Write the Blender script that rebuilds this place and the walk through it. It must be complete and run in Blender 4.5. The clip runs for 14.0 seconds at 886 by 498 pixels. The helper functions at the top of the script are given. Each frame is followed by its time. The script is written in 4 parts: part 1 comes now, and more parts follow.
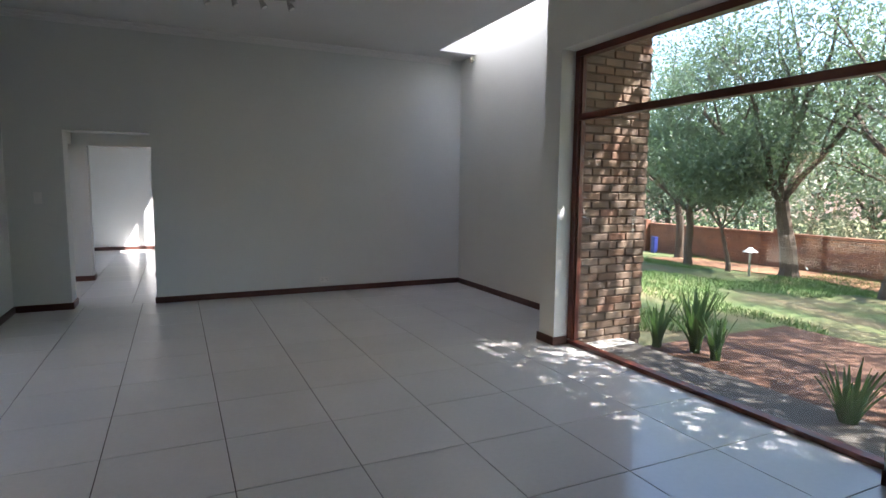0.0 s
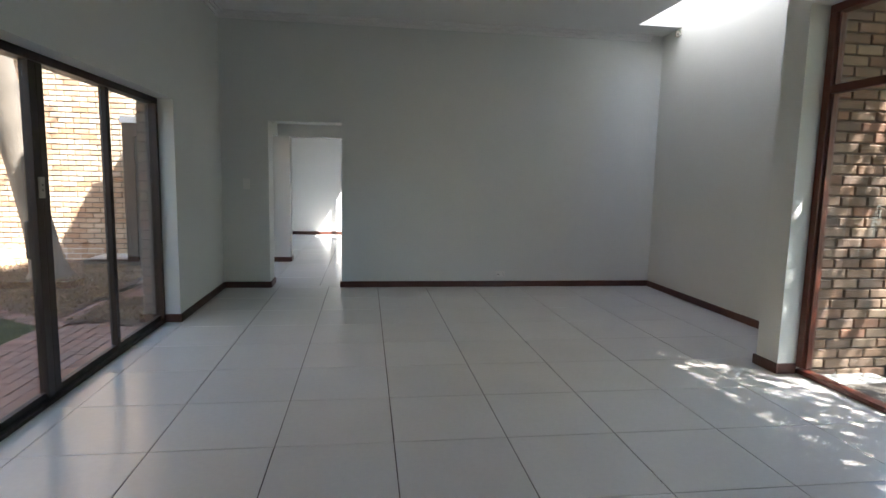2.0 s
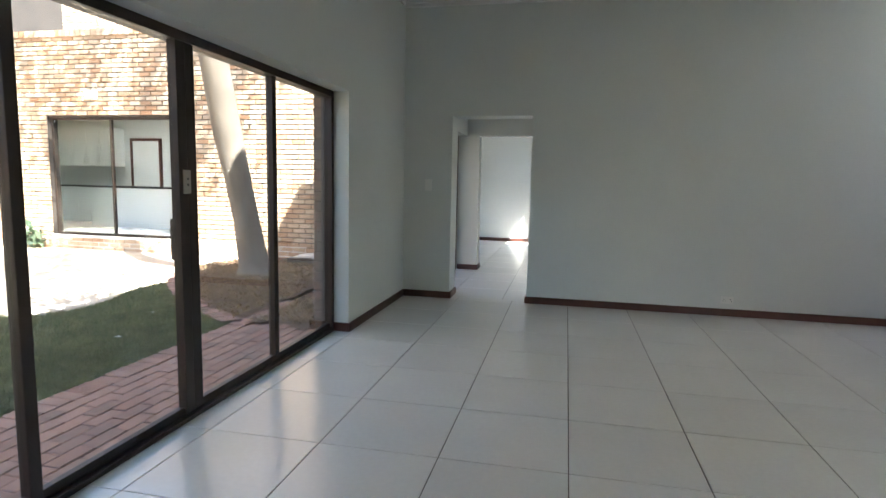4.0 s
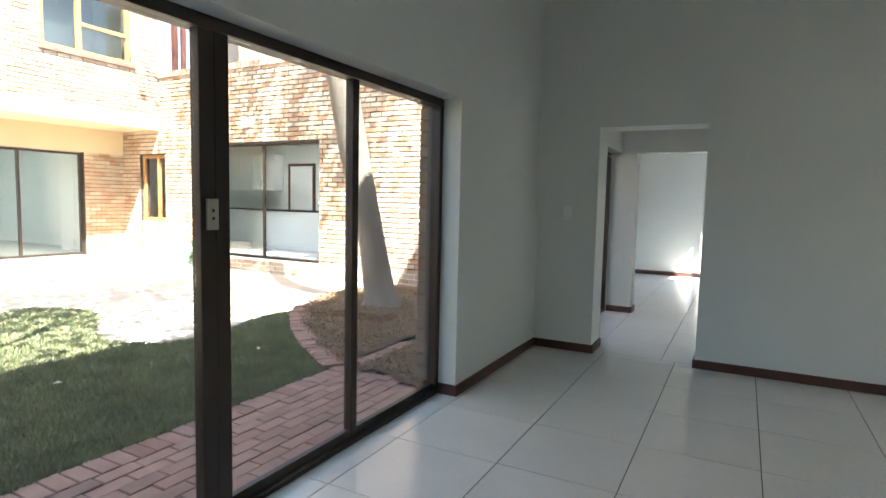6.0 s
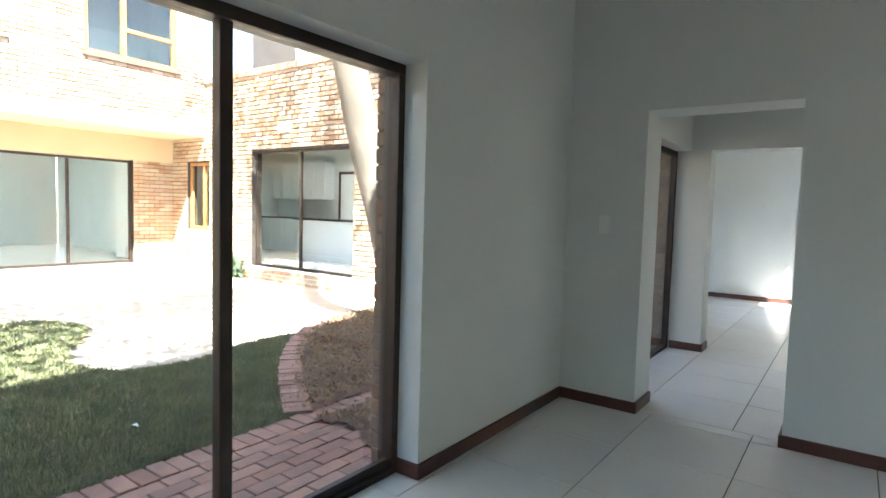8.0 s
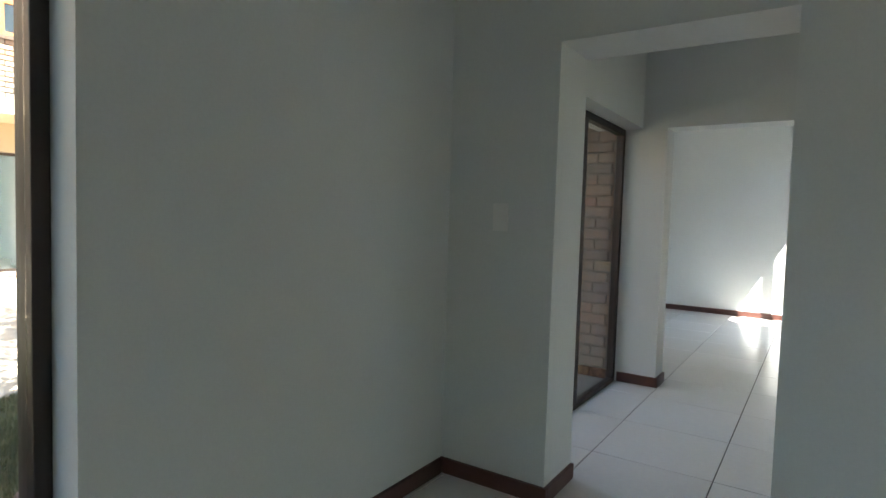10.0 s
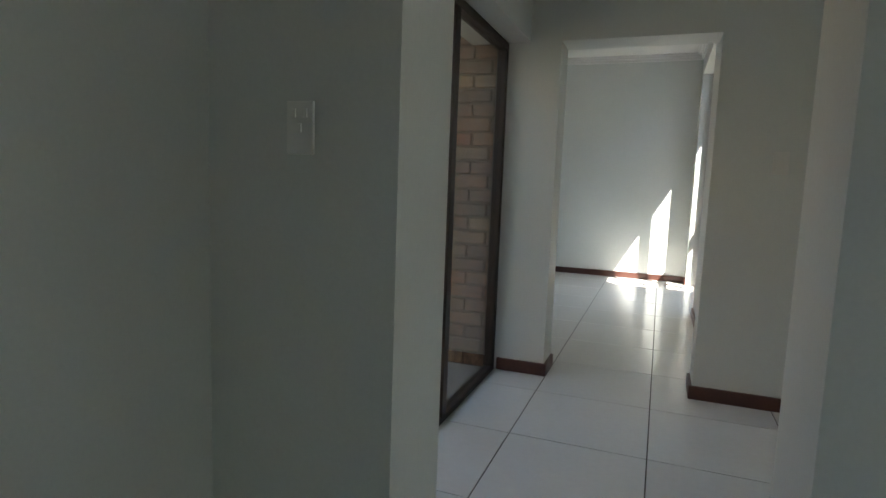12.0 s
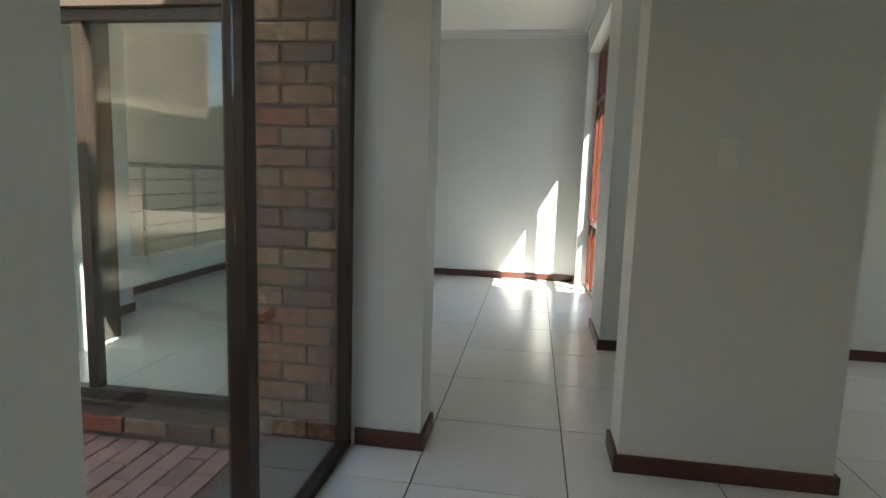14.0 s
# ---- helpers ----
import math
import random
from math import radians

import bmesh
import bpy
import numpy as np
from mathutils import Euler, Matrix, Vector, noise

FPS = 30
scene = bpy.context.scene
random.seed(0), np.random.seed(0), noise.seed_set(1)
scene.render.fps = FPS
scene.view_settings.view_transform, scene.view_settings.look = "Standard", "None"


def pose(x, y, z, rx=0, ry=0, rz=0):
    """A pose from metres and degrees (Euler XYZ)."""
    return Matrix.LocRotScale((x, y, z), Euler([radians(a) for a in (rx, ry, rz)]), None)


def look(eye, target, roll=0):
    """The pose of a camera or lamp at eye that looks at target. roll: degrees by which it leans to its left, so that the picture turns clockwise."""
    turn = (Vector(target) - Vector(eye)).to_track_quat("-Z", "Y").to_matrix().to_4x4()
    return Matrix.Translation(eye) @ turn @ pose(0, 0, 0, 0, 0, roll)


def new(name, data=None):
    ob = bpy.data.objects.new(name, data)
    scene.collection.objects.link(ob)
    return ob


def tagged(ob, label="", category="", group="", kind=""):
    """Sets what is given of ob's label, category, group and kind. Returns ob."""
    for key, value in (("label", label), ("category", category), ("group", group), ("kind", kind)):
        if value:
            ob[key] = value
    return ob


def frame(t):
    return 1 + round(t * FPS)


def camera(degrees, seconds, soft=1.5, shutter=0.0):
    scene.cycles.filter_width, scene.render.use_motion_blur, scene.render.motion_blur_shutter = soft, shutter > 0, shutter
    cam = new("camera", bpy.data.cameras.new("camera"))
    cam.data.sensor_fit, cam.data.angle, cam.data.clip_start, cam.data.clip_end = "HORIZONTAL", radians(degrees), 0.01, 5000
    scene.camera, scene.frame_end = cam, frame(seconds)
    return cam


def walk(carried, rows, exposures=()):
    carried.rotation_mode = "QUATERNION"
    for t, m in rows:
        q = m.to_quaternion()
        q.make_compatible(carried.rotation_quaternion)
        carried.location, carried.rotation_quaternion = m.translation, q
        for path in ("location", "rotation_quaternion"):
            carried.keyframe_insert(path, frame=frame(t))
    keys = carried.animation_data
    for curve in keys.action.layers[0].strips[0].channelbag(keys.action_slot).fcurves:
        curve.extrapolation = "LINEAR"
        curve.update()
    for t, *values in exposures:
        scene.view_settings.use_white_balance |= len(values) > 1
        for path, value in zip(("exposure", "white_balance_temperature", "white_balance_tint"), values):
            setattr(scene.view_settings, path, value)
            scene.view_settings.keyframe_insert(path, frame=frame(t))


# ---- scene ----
cam = camera(76.0, 14.0)
EXPOSURES = [(0.0, 2.85, 6150, 19), (2.0, 3.15, 6250, 15), (4.0, 3.47, 6250, 12), (6.5, 3.42, 6200, 10), (8.0, 3.6, 6150, 10), (10.5, 3.15, 6300, 9), (11.5, 3.0, 6400, 8), (12.5, 2.6, 6500, 8), (14.0, 2.82, 6600, 8)]
PATH = [
    (0, (1.0, -3.838, 1.395), (1.847, -2.039, 1.181), 0.5),
    (0.5, (0.994, -3.775, 1.389), (1.739, -1.932, 1.168), 0.7),
    (1, (1.023, -3.675, 1.387), (1.627, -1.782, 1.158), 0.9),
    (1.5, (1.044, -3.549, 1.376), (1.487, -1.613, 1.14), 1.1),
    (2, (1.051, -3.393, 1.355), (1.321, -1.426, 1.11), 1.2),
    (2.5, (1.056, -3.181, 1.344), (1.149, -1.2, 1.091), 1.3),
    (3, (1.086, -2.977, 1.334), (1.022, -0.994, 1.078), 1.3),
    (3.5, (1.148, -2.748, 1.334), (0.901, -0.779, 1.081), 1.4),
    (4, (1.135, -2.473, 1.287), (0.718, -0.532, 1.052), 1.2),
    (6.5, (1.038, -1.134, 1.338), (0.011, 0.576, 1.184), 1.3),
    (7, (1.048, -0.825, 1.336), (-0.06, 0.835, 1.197), 1.3),
    (7.5, (1.038, -0.485, 1.312), (-0.113, 1.145, 1.18), 1.4),
    (8, (1.023, -0.142, 1.317), (-0.147, 1.474, 1.18), 1.6),
    (8.2, (1.024, 0.005, 1.332), (-0.153, 1.615, 1.183), 1.7),
    (10.3, (0.772, 1.53, 1.222), (-0.29, 3.222, 1.128), 1.8),
    (10.5, (0.713, 1.649, 1.212), (-0.312, 3.365, 1.127), 1.9),
    (11, (0.609, 1.929, 1.178), (-0.299, 3.709, 1.087), 2.0),
    (11.5, (0.549, 2.188, 1.158), (-0.274, 4.004, 0.996), 2.0),
    (12, (0.461, 2.458, 1.131), (-0.245, 4.316, 0.902), 2.1),
    (12.5, (0.436, 2.719, 1.138), (-0.139, 4.617, 0.882), 2.0),
    (13, (0.386, 2.994, 1.159), (-0.079, 4.921, 0.892), 1.8),
    (13.5, (0.341, 3.259, 1.165), (-0.044, 5.204, 0.903), 1.8),
    (14, (0.3, 3.505, 1.183), (-0.005, 5.465, 0.924), 1.8),
]
walk(cam, [(t, look(eye, target, roll)) for t, eye, target, roll in PATH], EXPOSURES)

# ---------------------------------------------------------------- world, sun
world = bpy.data.worlds.new("sky_world")
scene.world = world
world.use_nodes = True
wn = world.node_tree.nodes
sky = wn.new("ShaderNodeTexSky")
sky.sky_type = "NISHITA"
sky.sun_disc = False
SUN_WAY = Vector((-1.1, 1.0, -1.93)).normalized()
sky.sun_elevation = math.asin(-SUN_WAY.z)
sky.sun_rotation = math.atan2(-SUN_WAY.x, -SUN_WAY.y)
wn["Background"].inputs["Strength"].default_value = 0.10
world.node_tree.links.new(sky.outputs[0], wn["Background"].inputs["Color"])
sun_data = bpy.data.lights.new("sun", "SUN")
sun_data.energy, sun_data.angle, sun_data.color = 4.2, radians(0.5), (1.0, 0.95, 0.87)
sun = new("sun", sun_data)
sun.matrix_world = look((20, -20, 35), Vector((20, -20, 35)) + SUN_WAY)


# ---------------------------------------------------------------- materials
def mat(name, base, rough=0.6, metal=0.0, vary=0.12, scale=3.0, fine=60.0, bump=0.15, dist=0.002,
        pick="", spread=0.0, tones=(), spec=0.5, coat=0.0, rvary=0.07):
    """A surface with broad stains, fine grain and relief; pick: 'object' or 'island' gives each piece its own tone."""
    m = bpy.data.materials.new(name)
    m.use_nodes = True
    n, l = m.node_tree.nodes, m.node_tree.links
    b = n["Principled BSDF"]
    b.inputs["Roughness"].default_value, b.inputs["Metallic"].default_value = rough, metal
    b.inputs["Specular IOR Level"].default_value = spec
    b.inputs["Coat Weight"].default_value = coat
    tc = n.new("ShaderNodeTexCoord")
    geo = n.new("ShaderNodeNewGeometry")
    big, small = n.new("ShaderNodeTexNoise"), n.new("ShaderNodeTexNoise")
    for t, s in ((big, scale), (small, fine)):
        t.inputs["Scale"].default_value, t.inputs["Detail"].default_value = s, 5
        l.new(geo.outputs["Position"], t.inputs["Vector"])
    col = None
    if tones:
        ramp = n.new("ShaderNodeValToRGB")
        ramp.color_ramp.interpolation = "LINEAR"
        while len(ramp.color_ramp.elements) < len(tones):
            ramp.color_ramp.elements.new(0.5)
        for i, c in enumerate(tones):
            ramp.color_ramp.elements[i].position = i / (len(tones) - 1)
            ramp.color_ramp.elements[i].color = (*c, 1)
        if pick == "object":
            l.new(n.new("ShaderNodeObjectInfo").outputs["Random"], ramp.inputs[0])
        elif pick == "island":
            l.new(geo.outputs["Random Per Island"], ramp.inputs[0])
        else:
            l.new(big.outputs[0], ramp.inputs[0])
        col = ramp.outputs[0]
    else:
        rgb = n.new("ShaderNodeRGB")
        rgb.outputs[0].default_value = (*base, 1)
        col = rgb.outputs[0]
        if pick:
            hv = n.new("ShaderNodeHueSaturation")
            mp = n.new("ShaderNodeMapRange")
            mp.inputs["To Min"].default_value, mp.inputs["To Max"].default_value = 1 - spread, 1 + spread
            src = n.new("ShaderNodeObjectInfo").outputs["Random"] if pick == "object" else geo.outputs["Random Per Island"]
            l.new(src, mp.inputs["Value"])
            l.new(mp.outputs[0], hv.inputs["Value"])
            l.new(col, hv.inputs["Color"])
            col = hv.outputs[0]
    for t, amount in ((big, vary), (small, vary * 0.6)):
        mp = n.new("ShaderNodeMapRange")
        mp.inputs["From Min"].default_value, mp.inputs["From Max"].default_value = 0.3, 0.7
        mp.inputs["To Min"].default_value, mp.inputs["To Max"].default_value = 1 - amount, 1 + amount
        hv = n.new("ShaderNodeHueSaturation")
        l.new(t.outputs[0], mp.inputs["Value"])
        l.new(mp.outputs[0], hv.inputs["Value"])
        l.new(col, hv.inputs["Color"])
        col = hv.outputs[0]
    l.new(col, b.inputs["Base Color"])
    rm = n.new("ShaderNodeMapRange")
    rm.inputs["From Min"].default_value, rm.inputs["From Max"].default_value = 0.3, 0.7
    rm.inputs["To Min"].default_value, rm.inputs["To Max"].default_value = max(0, rough - rvary), min(1, rough + rvary)
    l.new(big.outputs[0], rm.inputs["Value"])
    l.new(rm.outputs[0], b.inputs["Roughness"])
    if bump:
        bp = n.new("ShaderNodeBump")
        bp.inputs["Strength"].default_value, bp.inputs["Distance"].default_value = bump, dist
        l.new(small.outputs[0], bp.inputs["Height"])
        l.new(bp.outputs[0], b.inputs["Normal"])
    return m


def glass_mat(name, tint=(0.95, 0.98, 0.97)):
    """A thin clear pane: straight through, with a mirror gloss that grows at grazing angles."""
    m = bpy.data.materials.new(name)
    m.use_nodes = True
    n, l = m.node_tree.nodes, m.node_tree.links
    n.remove(n["Principled BSDF"])
    tr, gl, fr, mx = n.new("ShaderNodeBsdfTransparent"), n.new("ShaderNodeBsdfGlossy"), n.new("ShaderNodeLayerWeight"), n.new("ShaderNodeMixShader")
    pw, sc = n.new("ShaderNodeMath"), n.new("ShaderNodeMapRange")
    tr.inputs["Color"].default_value = (*tint, 1)
    gl.inputs["Roughness"].default_value = 0.0
    fr.inputs["Blend"].default_value = 0.5
    pw.operation = "POWER"
    pw.inputs[1].default_value = 4.0
    sc.inputs["To Min"].default_value, sc.inputs["To Max"].default_value = 0.04, 0.8
    l.new(fr.outputs["Facing"], pw.inputs[0])
    l.new(pw.outputs[0], sc.inputs["Value"])
    l.new(sc.outputs[0], mx.inputs[0])
    l.new(tr.outputs[0], mx.inputs[1])
    l.new(gl.outputs[0], mx.inputs[2])
    l.new(mx.outputs[0], n["Material Output"].inputs["Surface"])
    return m


def leaf_mat(name, a, b2):
    m = mat(name, a, 0.5, tones=(a, b2), pick="island", vary=0.15, scale=0.8, bump=0)
    b = m.node_tree.nodes["Principled BSDF"]
    n, l = m.node_tree.nodes, m.node_tree.links
    tr = n.new("ShaderNodeBsdfTranslucent")
    tr.inputs["Color"].default_value = (b2[0] * 1.3, b2[1] * 1.45, b2[2], 1)
    mx = n.new("ShaderNodeMixShader")
    mx.inputs[0].default_value = 0.35
    l.new(b.outputs[0], mx.inputs[1])
    l.new(tr.outputs[0], mx.inputs[2])
    l.new(mx.outputs[0], n["Material Output"].inputs["Surface"])
    return m


PLASTER = mat("grey_green_wall_paint", (0.68, 0.70, 0.675), 0.55, vary=0.03, scale=1.2, fine=90, bump=0.12, dist=0.0015)
WHITE = mat("white_ceiling_paint", (0.80, 0.80, 0.785), 0.7, vary=0.03, scale=1.0, fine=120, bump=0.08)
TILE = mat("cream_porcelain_tile", (0.75, 0.735, 0.70), 0.22, rvary=0.0, spec=0.85, vary=0.035, scale=1.5, fine=35, bump=0.03, pick="object", spread=0.025)
GROUT = mat("dark_tile_grout", (0.10, 0.085, 0.07), 0.9, vary=0.2)
SKIRT = mat("dark_brown_skirting", (0.085, 0.032, 0.022), 0.4, vary=0.15, scale=8, fine=80)
BRONZE = mat("dark_bronze_aluminium", (0.042, 0.028, 0.021), 0.45, metal=0.2, vary=0.12, scale=6, fine=150, bump=0.05)
REDWOOD = mat("red_stained_timber", (0.105, 0.026, 0.014), 0.40, vary=0.2, scale=7, fine=50, bump=0.2, coat=0.2)
PINE = mat("varnished_pine", (0.42, 0.20, 0.07), 0.45, vary=0.18, scale=6, fine=60)
BRICKS = ((0.40, 0.25, 0.155), (0.47, 0.35, 0.245), (0.52, 0.42, 0.32), (0.44, 0.30, 0.20), (0.37, 0.205, 0.115))
DARKS = ((0.21, 0.06, 0.028), (0.22, 0.115, 0.06), (0.105, 0.05, 0.035), (0.27, 0.175, 0.10), (0.15, 0.07, 0.042))
# The broad tone patches stand in for tree shade on the facade.
BRICK = mat("orange_stock_brick", (0.4, 0.2, 0.1), 0.85, tones=BRICKS, pick="island", vary=0.3, scale=0.9, fine=70, bump=0.6, dist=0.006)
PIERS = ((0.165, 0.092, 0.055), (0.20, 0.13, 0.085), (0.14, 0.092, 0.066), (0.24, 0.17, 0.115), (0.185, 0.085, 0.05))
BRICK_ONE = mat("weathered_face_brick", (0.4, 0.2, 0.1), 0.85, tones=PIERS, pick="object", vary=0.22, scale=9, fine=70, bump=0.6, dist=0.006)
BRICK_DARK = mat("mottled_red_brick", (0.3, 0.1, 0.06), 0.85, tones=DARKS, pick="object", vary=0.5, scale=22, fine=60, bump=0.8, dist=0.008)
# Mortar darkened so that its colour includes the shade in raked joints.
MORTAR = mat("shadow_joint_mortar", (0.06, 0.047, 0.038), 0.95, vary=0.2, fine=90, bump=0.5)
MORTAR_DARK = mat("brown_mortar", (0.085, 0.058, 0.042), 0.95, vary=0.2, fine=90, bump=0.5)
PAVER = mat("red_clay_paver", (0.30, 0.13, 0.09), 0.9, tones=((0.24, 0.125, 0.095), (0.33, 0.19, 0.15), (0.29, 0.17, 0.135), (0.22, 0.13, 0.105)), pick="object", vary=0.2, scale=8, bump=0.5, dist=0.004)
PAVER_J = mat("far_clay_paver", (0.30, 0.13, 0.09), 0.9, tones=((0.19, 0.092, 0.07), (0.25, 0.135, 0.105), (0.22, 0.125, 0.10)), pick="island", vary=0.2, scale=8, bump=0.5, dist=0.004)
SOIL = mat("red_brown_soil", (0.15, 0.075, 0.045), 0.95, tones=((0.065, 0.035, 0.022), (0.13, 0.072, 0.043), (0.09, 0.047, 0.03)), vary=0.3, scale=4, fine=60, bump=0.9, dist=0.02)
SAND = mat("pale_dry_sand", (0.50, 0.42, 0.32), 0.95, vary=0.15, scale=3, fine=60, bump=0.6, dist=0.01)
SAND_RED = mat("orange_bare_soil", (0.24, 0.115, 0.055), 0.95, vary=0.2, scale=2, fine=50, bump=0.6, dist=0.01)
LAWN = mat("lawn_soil", (0.07, 0.075, 0.03), 0.95, tones=((0.07, 0.085, 0.03), (0.16, 0.135, 0.075)), vary=0.3, scale=3, bump=0.9, dist=0.02)
GARDEN = mat("garden_grass_and_soil", (0.1, 0.12, 0.04), 0.95, tones=((0.06, 0.11, 0.025), (0.09, 0.15, 0.035), (0.16, 0.12, 0.06), (0.08, 0.13, 0.03)), vary=0.3, scale=0.9, fine=30, bump=0.9, dist=0.03)
BLADE = mat("grass_blade", (0.07, 0.13, 0.03), 0.7, tones=((0.08, 0.112, 0.045), (0.165, 0.185, 0.085), (0.33, 0.29, 0.175)), pick="island", vary=0.3, scale=5, bump=0)
BLADE_G = mat("garden_grass_blade", (0.08, 0.16, 0.03), 0.7, tones=((0.06, 0.13, 0.02), (0.10, 0.19, 0.04), (0.15, 0.20, 0.06)), pick="island", vary=0.2, scale=1.5, bump=0)
BARK = mat("smooth_grey_bark", (0.23, 0.19, 0.155), 0.9, vary=0.2, scale=4, fine=40, bump=0.6, dist=0.01)
BARK_D = mat("dark_rough_bark", (0.085, 0.06, 0.042), 0.95, vary=0.3, scale=6, fine=30, bump=1.0, dist=0.03)
LEAF = leaf_mat("tree_leaf", (0.045, 0.072, 0.048), (0.13, 0.18, 0.11))
LEAF_L = leaf_mat("pale_tree_leaf", (0.05, 0.08, 0.055), (0.14, 0.185, 0.125))
BRICK_RED = mat("dull_red_brick", (0.3, 0.1, 0.06), 0.9, tones=((0.22, 0.085, 0.045), (0.28, 0.12, 0.06), (0.19, 0.08, 0.05)), pick="island", vary=0.25, scale=3, bump=0.6, dist=0.006)
AGAVE = leaf_mat("strap_leaf", (0.03, 0.07, 0.028), (0.075, 0.13, 0.045))
CREAM = mat("cream_beam_paint", (0.60, 0.49, 0.33), 0.7, vary=0.06, scale=2, bump=0.15)
PLASTIC = mat("white_plastic", (0.77, 0.77, 0.74), 0.35, vary=0.02, bump=0)
IVORY = mat("ivory_plastic", (0.42, 0.38, 0.31), 0.4, vary=0.05, bump=0)
# Black of the sensor lens; also painted dark for keyholes and socket holes.
DARKHOLE = mat("black_holes_and_lens", (0.02, 0.02, 0.02), 0.5, vary=0.05, bump=0)
STEEL = mat("brushed_steel", (0.55, 0.55, 0.54), 0.3, metal=1.0, vary=0.05, bump=0.05)
CABINET = mat("white_cabinet", (0.75, 0.75, 0.73), 0.35, vary=0.02, bump=0)
WORKTOP = mat("dark_granite", (0.03, 0.03, 0.032), 0.2, vary=0.2, fine=200, bump=0)
GLASS = glass_mat("clear_glass")
# Diffusing sheet for the two rooflights that are added as fill light.
OPAL = bpy.data.materials.new("opal_acrylic")
OPAL.use_nodes = True
OPAL_T = OPAL.node_tree.nodes.new("ShaderNodeBsdfTranslucent")
OPAL_T.inputs["Color"].default_value = (0.82, 0.82, 0.80, 1)
OPAL.node_tree.links.new(OPAL_T.outputs[0], OPAL.node_tree.nodes["Material Output"].inputs["Surface"])
BLUE = mat("blue_plastic", (0.02, 0.03, 0.16), 0.5)


# ---------------------------------------------------------------- mesh helpers
def box(bm, x0, x1, y0, y1, z0, z1, bevel=0.0, rot=None):
    r = bmesh.ops.create_cube(bm, size=1, matrix=Matrix.Translation(((x0 + x1) / 2, (y0 + y1) / 2, (z0 + z1) / 2))
                              @ Matrix.Diagonal((abs(x1 - x0), abs(y1 - y0), abs(z1 - z0), 1)))
    if bevel:
        es = list({e for v in r["verts"] for e in v.link_edges})
        bmesh.ops.bevel(bm, geom=es, offset=bevel, segments=2, affect="EDGES", profile=0.6)
    return bm


def boxes(*rows, bevel=0.0):
    bm = bmesh.new()
    for r in rows:
        box(bm, *r, bevel=bevel)
    return bm


def tube(bm, p, q, r0, r1=None, seg=10):
    p, q = Vector(p), Vector(q)
    m = Matrix.Translation((p + q) / 2) @ (q - p).to_track_quat("Z", "Y").to_matrix().to_4x4()
    bmesh.ops.create_cone(bm, cap_ends=True, segments=seg, radius1=r0, radius2=r0 if r1 is None else r1, depth=(q - p).length, matrix=m)
    return bm


def part(name, bm, material, parent=None, label="", smooth=False):
    me = bpy.data.meshes.new(name)
    if smooth:
        for f in bm.faces:
            f.smooth = True
    bm.to_mesh(me)
    bm.free()
    me.materials.append(material)
    ob = new(name, me)
    ob.parent = parent
    if label:
        tagged(ob, label)
    return ob


def raw(name, verts, faces, material, parent=None, smooth=False):
    me = bpy.data.meshes.new(name)
    me.from_pydata(verts, [], faces)
    me.update()
    if smooth:
        me.polygons.foreach_set("use_smooth", [True] * len(me.polygons))
    me.materials.append(material)
    ob = new(name, me)
    ob.parent = parent
    return ob


def thing(name, label, category, group="", kind="", at=(0, 0, 0)):
    ob = new(name)
    ob.location = at
    return tagged(ob, label, category, group, kind)


def structure(name, bm, material, label, category):
    return tagged(part(name, bm, material), label, category, kind="structure")


def wall_bm(axis, c0, c1, u0, u1, z0, z1, holes=()):
    """A wall slab across `axis` from c0 to c1, along u, with rectangular holes (u0, u1, z0, z1)."""
    us = sorted({u0, u1, *(h[0] for h in holes), *(h[1] for h in holes)})
    zs = sorted({z0, z1, *(h[2] for h in holes), *(h[3] for h in holes)})
    us, zs = [u for u in us if u0 <= u <= u1], [z for z in zs if z0 <= z <= z1]
    verts, faces, index = [], [], {}

    def at(c, u, z):
        k = (c, u, z)
        if k not in index:
            index[k] = len(verts)
            verts.append((c, u, z) if axis == "x" else (u, c, z))
        return index[k]

    def solid(i, j):
        if not (0 <= i < len(us) - 1 and 0 <= j < len(zs) - 1):
            return False
        u, z = (us[i] + us[i + 1]) / 2, (zs[j] + zs[j + 1]) / 2
        return not any(h[0] < u < h[1] and h[2] < z < h[3] for h in holes)

    for i in range(len(us) - 1):
        for j in range(len(zs) - 1):
            if not solid(i, j):
                continue
            a, b, c, d = us[i], us[i + 1], zs[j], zs[j + 1]
            faces.append([at(c0, a, c), at(c0, b, c), at(c0, b, d), at(c0, a, d)])
            faces.append([at(c1, a, c), at(c1, a, d), at(c1, b, d), at(c1, b, c)])
            for (di, dj), (p, q) in {(-1, 0): ((a, c), (a, d)), (1, 0): ((b, d), (b, c)), (0, -1): ((b, c), (a, c)), (0, 1): ((a, d), (b, d))}.items():
                if not solid(i + di, j + dj):
                    faces.append([at(c0, *p), at(c0, *q), at(c1, *q), at(c1, *p)])
    bm = bmesh.new()
    vs = [bm.verts.new(v) for v in verts]
    for f in faces:
        bm.faces.new([vs[i] for i in f])
    bmesh.ops.recalc_face_normals(bm, faces=bm.faces)
    return bm


